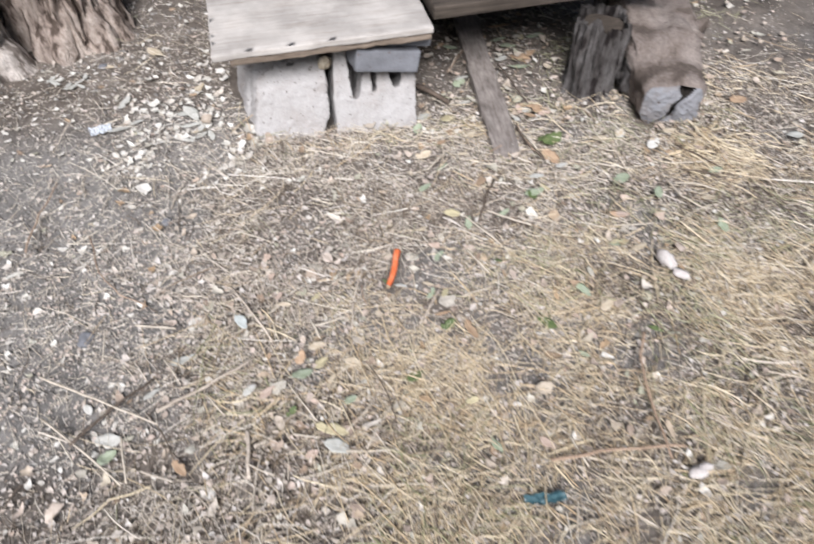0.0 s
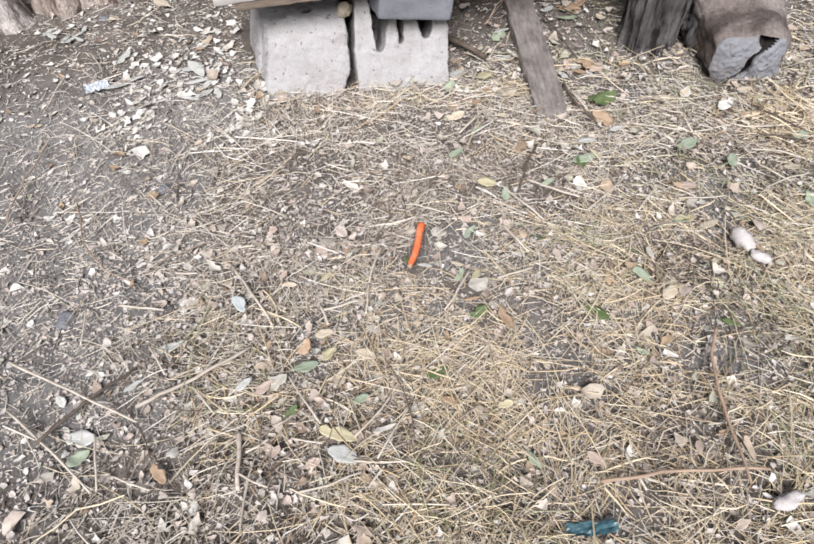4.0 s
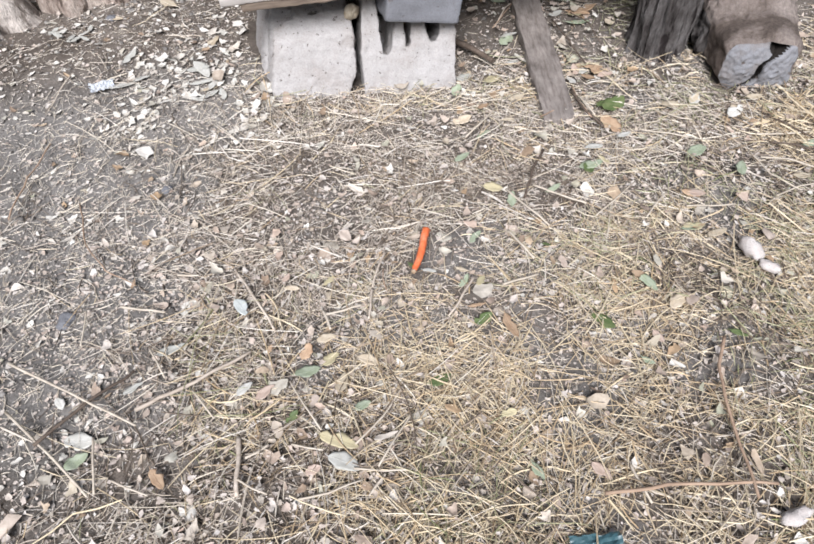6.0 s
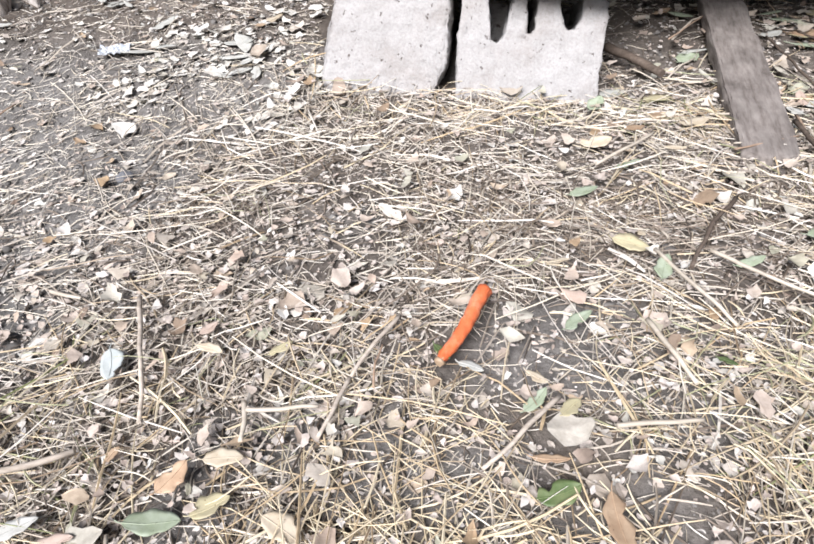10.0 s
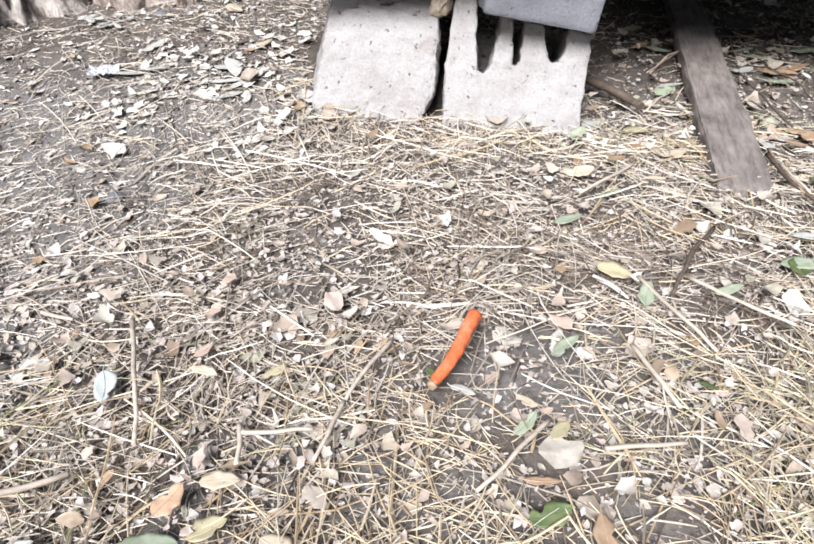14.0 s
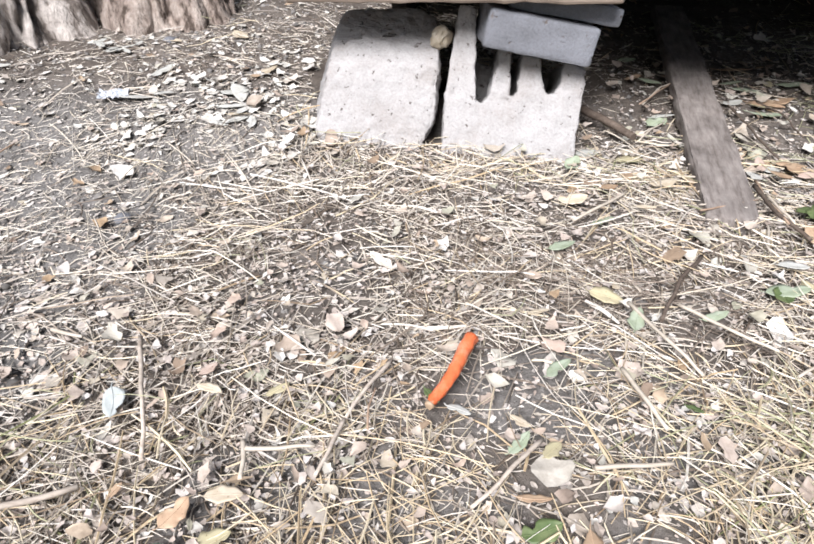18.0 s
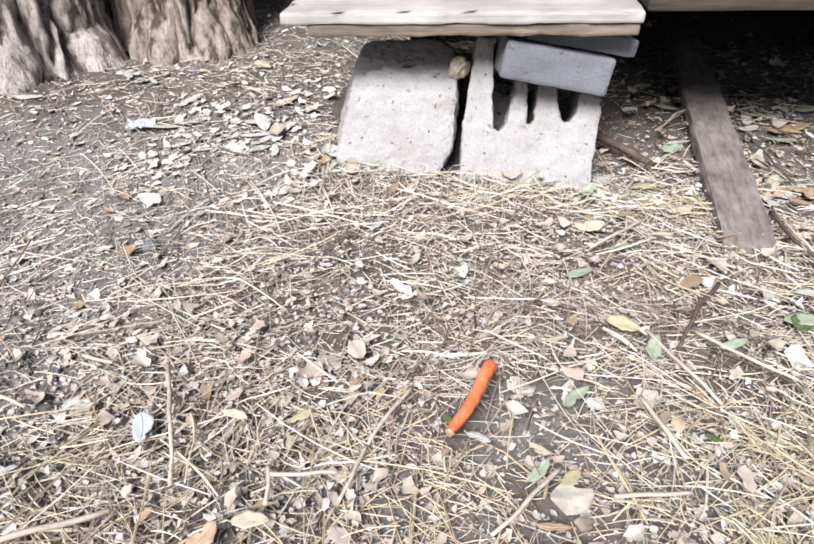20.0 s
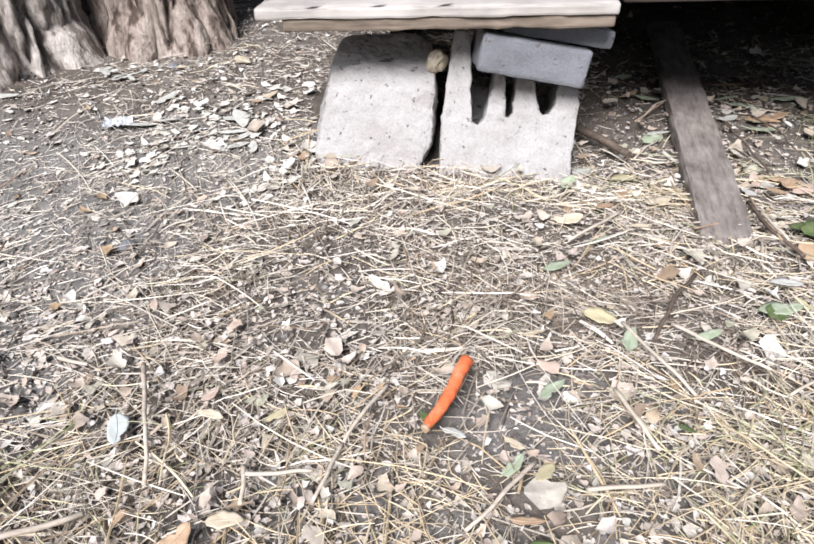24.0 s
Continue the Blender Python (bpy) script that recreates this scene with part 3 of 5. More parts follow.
def build_tree(x, y, radius, tall, seed, label, mat):
    """A thick trunk with deep furrows of bark, standing on flared roots."""
    tree = thing("tree", pose(x, y, height(x, y) - 0.06), label, "tree", "old trees")
    sides, rows = 220, 150
    bm = bmesh.new()
    rings = []
    for j in range(rows):
        z = tall * (j / (rows - 1)) ** 1.9
        flare = 1 + 0.3 * math.exp(-z / 0.06) - 0.12 * min(1, z / tall)
        ring = []
        for i in range(sides):
            a = 2 * math.pi * i / sides
            ca, sa = math.cos(a), math.sin(a)
            root = 0.15 * noise.noise(Vector((ca * 2.2 + seed, sa * 2.2, 0))) * (1 + 1.2 * math.exp(-z / 0.12))
            warp = 0.35 * noise.noise(Vector((ca * 4, sa * 4 + seed, z * 9)))
            furrow = abs(noise.noise(Vector((ca * 10 + seed + warp, sa * 10, z * 6 + warp))))
            plate = noise.noise(Vector((ca * 19, sa * 19 + seed, z * 20))) + 0.5 * noise.noise(Vector((ca * 45, sa * 45 + seed, z * 40)))
            worn = 1 - 0.65 * math.exp(-z / 0.07)
            r = radius * (flare + root + worn * (0.17 * min(furrow, 0.3) / 0.3 - 0.1 + 0.05 * plate))
            ring.append(bm.verts.new((r * ca, r * sa, z)))
        rings.append(ring)
    for r, s in zip(rings, rings[1:]):
        for i in range(sides):
            bm.faces.new((r[i], r[(i + 1) % sides], s[(i + 1) % sides], s[i])).smooth = True
    crown = bm.verts.new((0, 0, tall + radius * 0.12))
    for i in range(sides):
        bm.faces.new((rings[-1][i], rings[-1][(i + 1) % sides], crown))
    part("trunk", bm, mat, tree)
    rnd = random.Random(seed)
    for k in range(5):
        a = math.radians(-150 + k * 32 + rnd.uniform(-8, 8))
        d = Vector((math.cos(a), math.sin(a), 0))
        steps = [(0.7, 0.12), (0.98, 0.07), (1.15, 0.035), (1.3, 0.005), (1.42, -0.03)]
        bm = tube([d * radius * f + Vector((0, 0, h + 0.02)) for f, h in steps], [radius * w for w in (0.3, 0.27, 0.2, 0.13, 0.07)], 18)
        refine(bm, 0.02, 2)
        roughen(bm, 0.007, 30, seed + k)
        for f in bm.faces:
            f.smooth = True
        part("root", bm, mat, tree)


# ---- carrot ----
def build_carrot():
    m, n, l, b = material("carrot_flesh")
    a, f = tex(n, l, 60, 4, 0.6, (1, 1, 0.2)), tex(n, l, 400, 3)
    c = ramp(n, [(0.3, (0.5, 0.095, 0.03)), (0.52, (0.62, 0.155, 0.058)), (0.72, (0.7, 0.27, 0.155))])
    l.new(a.outputs["Fac"], c.inputs[0])
    l.new(c.outputs[0], b.inputs["Base Color"])
    b.inputs["Roughness"].default_value = 0.45
    b.inputs["Subsurface Weight"].default_value = 0.15
    b.inputs["Subsurface Radius"].default_value = (0.006, 0.002, 0.001)
    bump(n, l, b, f.outputs["Fac"], 0.4, 0.001)
    x0, y0, x1, y1 = 0.002, -0.487, 0.040, -0.416
    carrot = thing("carrot", pose(x0, y0, height(x0, y0) + 0.011), "bright orange gnawed carrot lying on straw", "carrot")
    pts, radii = [], []
    for i in range(15):
        t = i / 14
        pts.append(((x1 - x0) * t + 0.002 * math.sin(t * 5), (y1 - y0) * t, 0.006 + 0.012 * t))
        radii.append(0.0064 * (0.72 + 0.45 * t - 0.15 * t * t) * (1 + 0.05 * math.sin(t * 40)) * (0.75 if i == 0 else 1))
    bm = tube(pts, radii, 14)
    refine(bm, 0.006, 2)
    roughen(bm, 0.0013, 190, 1.0)
    part("root", bm, m, carrot)
    bm = tube([(-0.0012, -0.0026, 0.0057), (0.0, -0.0004, 0.0059)], [0.0036, 0.005], 10)
    roughen(bm, 0.001, 300, 2.0)
    part("bitten_end", bm, LEAF["orange"], carrot, "pale bitten end")


build_blocks()
build_brick()
build_board()
build_stone()
build_plank()
build_scrap()
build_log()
build_stump()
build_tree(-0.95, 0.465, 0.215, 1.6, 2.0, "old tree trunk with deeply furrowed grey bark", BARK)
build_tree(-0.605, 0.58, 0.132, 1.6, 8.0, "old tree trunk with rough reddish-brown bark", RED_BARK)
build_carrot()


# ---- unseen shade cover behind ----
def build_shade_cover():
    """An added, unseen wooden cover on the right, behind the board; it keeps the ground under it dark."""
    shed = thing("shade_cover", pose(0.62, 0.86, 0.0), "dark wooden cover, unseen, added low over the ground for shade", "shed")

    def slab(name, x, y, z, sx, sy, sz, seed):
        bm = worn_box(sx, sy, sz, 0.004, 0.2, 0.003, 8, seed)
        bmesh.ops.translate(bm, verts=bm.verts[:], vec=(x - 0.62, y - 0.86, z))
        part(name, bm, DARK_WOOD, shed)

    for i in range(8):
        slab("cover_board", 0.24, 0.04 + i * 0.164, 0.228, 0.6, 0.159, 0.03, i * 1.3)
    for i in range(5):
        slab("cover_board", -0.1, 0.52 + i * 0.18, 0.228, 0.334, 0.174, 0.03, i * 1.7)
    # Unseen walls, added to keep light out from under the cover.
    slab("shade_back_wall", -0.2, 1.34, -0.02, 1.08, 0.03, 0.9, 3.3)
    slab("shade_side_wall", -0.1, 0.4, -0.02, 0.03, 0.93, 0.22, 5.1)
    slab("shade_side_wall", 0.84, 0.5, -0.02, 0.03, 0.82, 0.245, 6.4)
    # Unseen dark wall, added to blacken the gap between the trunks.
    slab("shade_back_wall", -1.75, 0.96, -0.02, 1.54, 0.03, 0.9, 4.2)


build_shade_cover()


def bare(x, y):
    """1 on the trodden soil to the left, 0 where straw lies thick."""
    wide = smooth((-0.07 - 0.14 * smooth((-0.3 - y) / 0.25) - x + 0.3 * (lattice(x, y, 4, 9) - 0.5) + 0.22 * (lattice(x, y, 11, 10) - 0.5)) / 0.3) * smooth((y + 0.84) / 0.25)
    back = 0.9 * smooth((y - 0.12 + 0.1 * (lattice(x, y, 8, 12) - 0.5)) / 0.14) * smooth((-0.08 - x) / 0.12)
    return np.clip(np.maximum(wide, back), 0, 1)


# ---- stones and a scrap on the litter ----
lay_stone(-0.542, -0.446, 0.017, 0.75, 0.4, 50, GREY_BRICK, 1, "flat bluish-grey stone lying in bare soil")
lay_stone(0.368, -0.952, 0.021, 0.5, 0.45, 8, PEBBLE, 2, "white chalky chip lying in straw")
lay_stone(0.533, -0.561, 0.022, 0.5, 0.5, 106, PEBBLE, 3, "white oblong pebble lying on straw")
lay_stone(0.543, -0.597, 0.016, 0.75, 0.5, 140, PEBBLE, 4, "white rounded pebble lying on straw")
lay_stone(-0.393, -0.190, 0.012, 0.75, 0.5, 250, GREY_BRICK, 5, "small pale grey stone on the soil")
lay_stone(-0.520, 0.361, 0.014, 0.75, 0.5, 40, GREY_BRICK, 8, "grey stone half sunk in the soil")
build_film(0.128, -0.928)


# ---- single leaves ----
def leaf_mesh(name, length, ratio, seed, mat, lobes=0.0):
    """A blade with a folded midrib, curled edges and some thickness, its tip along +x, with a short stalk."""
    rnd = random.Random(seed)
    rows, cols = 15, 6
    bow, lean = rnd.uniform(-0.35, 0.35), rnd.uniform(0.72, 1.0)
    torn, tear, notch = rnd.random() < 0.4, rnd.uniform(0.25, 0.8), rnd.choice((-1, 1))
    bm = bmesh.new()
    half, curl, fold, twist = length * ratio / 2, rnd.uniform(0.02, 0.2), rnd.uniform(0.0, 0.14), rnd.uniform(-0.3, 0.3)
    layers = []
    for side in (0, 1):
        grid = []
        for i in range(rows):
            t = i / (rows - 1)
            w = half * (math.sin(math.pi * t ** 0.85) ** 0.68 + 0.02) * (1 + lobes * math.sin(t * 19 + seed))
            row = []
            for j in range(cols + 1):
                s = 2 * j / cols - 1
                x = (t - 0.5) * length
                reach = w * (lean if s < 0 else 1.0) * (1 + 0.3 * noise.noise(Vector((t * 6, s * 1.5 + seed, seed * 0.7))))
                if torn and s * notch > 0:
                    reach *= 1 - 0.65 * math.exp(-(((t - tear) / 0.09) ** 2))
                z = fold * abs(s) * w + curl * 0.9 * (t - 0.45) ** 2 * length + twist * s * w * (t - 0.5) - side * 0.0005
                z += 0.02 * length * noise.noise(Vector((t * 4 + seed, s * 2, seed * 0.3)))
                row.append(bm.verts.new((x, s * reach + bow * (0.25 - (t - 0.5) ** 2) * length * 0.6, z)))
            grid.append(row)
        layers.append(grid)
    for k, grid in enumerate(layers):
        for i in range(rows - 1):
            for j in range(cols):
                q = (grid[i][j], grid[i + 1][j], grid[i + 1][j + 1], grid[i][j + 1])
                bm.faces.new(q if k else q[::-1]).smooth = True
    for i in range(rows - 1):
        for j in (0, cols):
            a, b = layers
            bm.faces.new((a[i][j], a[i + 1][j], b[i + 1][j], b[i][j]))
    bmesh.ops.recalc_face_normals(bm, faces=bm.faces[:])
    rib = [layers[0][i][cols // 2].co + Vector((0, 0, 0.0002)) for i in range(rows - 1, -1, -2)]
    s = rib[-1]
    rib += [s + Vector((-0.05 * length, 0.01 * length, 0.0)), s + Vector((-0.12 * length, 0.04 * length, 0.001))]
    stem = tube(rib, [0.0002 + 0.0003 * k / len(rib) for k in range(len(rib))], 5)
    return mesh_of(name, bm, mat), mesh_of("stalk", stem, mat)


def lay_leaves(colour, label, lobes, rows):
    for i, (x, y, length, ratio, angle) in enumerate(rows):
        seed = i * 7 + len(colour) * 31
        rnd = random.Random(seed)
        blade, stem = leaf_mesh("fallen_leaf", length * 1.1, ratio * 0.82, seed, LEAF[colour], lobes)
        ob = new("fallen_leaf", blade)
        z = height(x, y) + 0.017 - 0.011 * max(float(bare(x, y)), 0.8 * (y > -0.02)) + 0.003 * rnd.random()
        ob.matrix_world = pose(x, y, z, rnd.uniform(-9, 9), rnd.uniform(-9, 9), angle)
        tagged(ob, label, "leaf", "fallen leaves")
        stalk = tagged(new("stalk", stem))
        stalk.parent = ob


lay_leaves("white", "bleached whitish dry leaf lying on the litter", 0.05, [
    (1.015, -0.297, 0.040, 0.70, 0),
    (0.635, -0.176, 0.030, 0.70, 40),
    (0.216, 0.017, 0.034, 0.70, 20),
    (0.485, 0.207, 0.030, 0.70, 10),
    (0.425, -0.057, 0.030, 0.50, -80),
    (0.466, -0.011, 0.034, 0.70, 15),
    (0.355, 0.146, 0.035, 0.50, 0),
    (0.336, 0.047, 0.035, 0.40, 10),
    (0.693, -0.230, 0.036, 0.75, 30),
    (0.456, -0.249, 0.030, 0.60, 20),
    (0.388, -0.269, 0.032, 0.55, 0),
    (-0.371, -0.551, 0.040, 0.50, 8),
    (-0.494, -0.660, 0.042, 0.70, -15),
    (-0.527, -0.600, 0.020, 0.70, -60),
    (-0.269, -0.639, 0.026, 0.60, 40),
    (-0.768, 0.200, 0.052, 0.32, 4),
    (-0.306, 0.035, 0.036, 0.60, 20),
    (-0.280, 0.030, 0.03, 0.60, 100),
    (-0.328, 0.028, 0.034, 0.45, -30),
    (-0.295, 0.057, 0.032, 0.55, 60),
    (-0.437, 0.106, 0.03, 0.50, 25),
    (-0.150, -0.772, 0.042, 0.60, -36),
    (-0.426, -0.598, 0.029, 0.50, 22),
    (-0.464, 0.177, 0.041, 0.45, 54),
    (-0.324, 0.109, 0.045, 0.50, -9),
    (-0.318, 0.104, 0.055, 0.50, -62),
    (-0.512, 0.113, 0.037, 0.50, 9),
    (-0.478, 0.095, 0.050, 0.50, 17),
    (-0.317, 0.069, 0.043, 0.40, 0),
    (0.026, -0.491, 0.020, 0.55, -24),
])
lay_leaves("white", "pale dry leaf in a small heap beside a trunk", 0.08, [
    (-0.592, 0.276, 0.019, 0.5, 69),
    (-0.635, 0.318, 0.026, 0.5, 42),
    (-0.556, 0.309, 0.023, 0.5, 88),
    (-0.588, 0.275, 0.029, 0.5, 11),
    (-0.618, 0.312, 0.028, 0.5, 3),
    (-0.593, 0.285, 0.020, 0.5, 58),
    (-0.626, 0.300, 0.023, 0.5, 143),
    (-0.565, 0.289, 0.024, 0.5, 42),
    (-0.632, 0.309, 0.022, 0.5, 171),
    (-0.588, 0.273, 0.027, 0.5, 121),
    (-0.619, 0.297, 0.019, 0.5, 124),
    (-0.565, 0.271, 0.023, 0.5, 143),
])
lay_leaves("cream", "cream-coloured curled dry leaf on straw", 0.08, [
    (0.584, -0.178, 0.035, 0.80, 0),
    (0.695, -0.225, 0.030, 0.90, 70),
    (0.751, -0.197, 0.030, 0.60, 0),
    (0.173, -0.129, 0.035, 0.80, 10),
    (0.293, -0.095, 0.030, 0.70, 0),
    (0.490, 0.001, 0.040, 0.50, 0),
    (0.388, 0.175, 0.030, 0.60, 60),
    (0.503, -0.513, 0.034, 0.60, 10),
    (0.635, -0.174, 0.030, 0.60, 40),
    (-0.135, -0.656, 0.030, 0.70, 70),
    (-0.094, -0.630, 0.030, 0.70, -30),
    (0.723, -0.415, 0.030, 0.75, -20),
    (0.077, -0.497, 0.019, 0.50, -39),
    (-0.189, -0.479, 0.022, 0.50, -13),
    (0.378, -0.629, 0.041, 0.55, 29),
    (-0.393, 0.401, 0.051, 0.50, -47),
    (-0.510, 0.356, 0.038, 0.50, -25),
    (-0.299, 0.199, 0.049, 0.50, 45),
    (0.216, 0.016, 0.047, 0.60, 47),
    (0.255, -0.161, 0.022, 0.50, -5),
    (-0.303, 0.047, 0.028, 0.50, 18),
    (-0.148, -0.579, 0.027, 0.60, 6),
    (0.108, -0.352, 0.019, 0.50, 9),
    (0.191, -0.307, 0.015, 0.60, -67),
    (-0.829, 0.478, 0.043, 0.30, 37),
])
lay_leaves("yellow", "yellow fallen leaf lying flat on straw", 0.05, [
    (0.270, -0.002, 0.035, 0.70, 20),
    (0.579, 0.300, 0.030, 0.60, 60),
    (0.528, 0.190, 0.035, 0.60, 0),
    (0.178, -0.330, 0.034, 0.70, -20),
    (0.470, -0.495, 0.032, 0.75, -10),
    (-0.146, -0.615, 0.026, 0.85, 30),
    (0.076, -0.751, 0.020, 0.80, 0),
    (-0.131, -0.472, 0.021, 0.55, 35),
    (0.270, -0.020, 0.035, 0.50, 25),
    (0.392, -0.305, 0.024, 0.45, -62),
    (-0.152, -0.741, 0.052, 0.50, -32),
    (0.099, -0.529, 0.021, 0.60, 49),
])
lay_leaves("orange", "orange-brown shrivelled leaf on straw", 0.12, [
    (0.468, 0.002, 0.030, 0.70, 10),
    (0.487, -0.034, 0.034, 0.70, 60),
    (0.462, -0.053, 0.028, 0.70, -30),
    (0.985, -0.126, 0.050, 0.70, 10),
    (0.549, 0.202, 0.070, 0.50, 10),
    (0.544, 0.373, 0.060, 0.40, -8),
    (0.340, 0.297, 0.030, 0.60, 30),
    (0.487, -0.021, 0.035, 0.60, -30),
    (0.502, -0.422, 0.030, 0.60, -30),
    (-0.180, -0.595, 0.026, 0.70, 60),
    (-0.387, -0.741, 0.032, 0.6, -60),
    (0.445, -0.213, 0.047, 0.70, -65),
    (0.534, 0.196, 0.055, 0.50, -41),
    (-0.230, -0.579, 0.012, 0.60, 66),
    (0.081, -0.571, 0.024, 0.40, -5),
    (0.223, -0.103, 0.027, 0.50, 31),
    (0.120, -0.618, 0.045, 0.40, -84),
])
lay_leaves("green", "fresh green leaf lying among straw", 0.03, [
    (0.358, -0.320, 0.030, 0.75, 80),
    (-0.209, -0.692, 0.020, 0.70, 40),
    (0.476, -0.153, 0.056, 0.70, 30),
    (0.084, -0.596, 0.028, 0.75, 18),
    (0.256, -0.637, 0.038, 0.60, -60),
    (-0.001, -0.678, 0.032, 0.60, 18),
    (0.223, -0.478, 0.014, 0.60, -36),
    (0.003, -0.478, 0.018, 0.60, -49),
    (0.436, -0.700, 0.023, 0.50, -45),
    (0.457, -0.147, 0.037, 0.60, 29),
])
lay_leaves("palegreen", "grey-green limp leaf on the litter", 0.06, [
    (0.559, -0.324, 0.035, 0.70, 30),
    (0.364, -0.314, 0.040, 0.70, 0),
    (0.465, -0.496, 0.030, 0.70, 0),
    (0.779, -0.347, 0.030, 0.70, 0),
    (0.526, 0.263, 0.042, 0.60, -10),
    (0.516, 0.306, 0.035, 0.60, 0),
    (0.519, 0.155, 0.050, 0.50, -10),
    (0.619, 0.294, 0.050, 0.40, 5),
    (0.354, 0.411, 0.035, 0.60, 20),
    (0.184, -0.043, 0.030, 0.80, 60),
    (0.369, 0.290, 0.035, 0.60, -20),
    (0.563, -0.327, 0.034, 0.80, 20),
    (0.618, -0.384, 0.034, 0.60, 60),
    (0.697, -0.501, 0.040, 0.60, 70),
    (-0.181, -0.629, 0.034, 0.75, 10),
    (-0.113, -0.698, 0.022, 0.70, 20),
    (-0.497, -0.688, 0.030, 0.70, 30),
    (0.347, -0.585, 0.038, 0.50, -68),
    (0.294, -0.711, 0.019, 0.50, -43),
    (0.089, -0.833, 0.025, 0.50, -74),
    (0.115, -0.439, 0.027, 0.50, 39),
    (0.344, 0.133, 0.04, 0.75, 42),
    (0.074, -0.521, 0.024, 0.50, 48),
    (0.201, -0.184, 0.027, 0.60, 27),
    (0.145, -0.237, 0.033, 0.50, 29),
    (0.280, -0.353, 0.032, 0.40, 28),
    (0.200, -0.367, 0.034, 0.48, 70),
])
lay_leaves("blue", "bluish-white limp leaf lying on the litter", 0.03, [
    (-0.270, -0.496, 0.037, 0.64, -66),
])
lay_leaves("pink", "pinkish-brown dry leaf on the ground", 0.1, [
    (0.498, -0.056, 0.030, 0.70, 0),
    (0.445, -0.021, 0.030, 0.60, 80),
    (0.509, -0.421, 0.035, 0.60, -20),
    (-0.189, -0.773, 0.020, 0.70, 20),
    (-0.242, -0.650, 0.030, 0.60, 30),
    (0.168, -0.848, 0.028, 0.60, -60),
    (-0.196, -0.457, 0.017, 0.60, 50),
    (0.324, -0.677, 0.021, 0.70, -71),
])


# ---- single stalks, sticks and twigs ----
def lay_stem(name, mat, label, rows, lift, wobble):
    for i, (width, way) in enumerate(rows):
        way = [Vector((*p, 0)) for p in way]
        pts = []
        for a, b in zip(way, way[1:]):
            pts += [a.lerp(b, k / 5) for k in range(5)]
        pts.append(way[-1])
        size = width / 2000
        for k, p in enumerate(pts):
            p.x += wobble * noise.noise(Vector((p.x * 30, p.y * 30, i * 3.1)))
            p.y += wobble * noise.noise(Vector((p.x * 30 + 9, p.y * 30, i * 2.3)))
            p.z = height(p.x, p.y) * 0.5 + height(*way[len(way) // 2].xy) * 0.5 + lift + size
        mid = pts[len(pts) // 2].copy()
        radii = [size * (1.0 - 0.25 * k / len(pts)) * (1 + 0.12 * noise.noise(Vector((k * 0.9, i, 0)))) for k in range(len(pts))]
        ob = new(name, mesh_of(name, tube([p - mid for p in pts], radii, 8), mat))
        ob.location = mid
        tagged(ob, label, name.replace("_", " "), name.replace("_", " ") + "s on the ground")


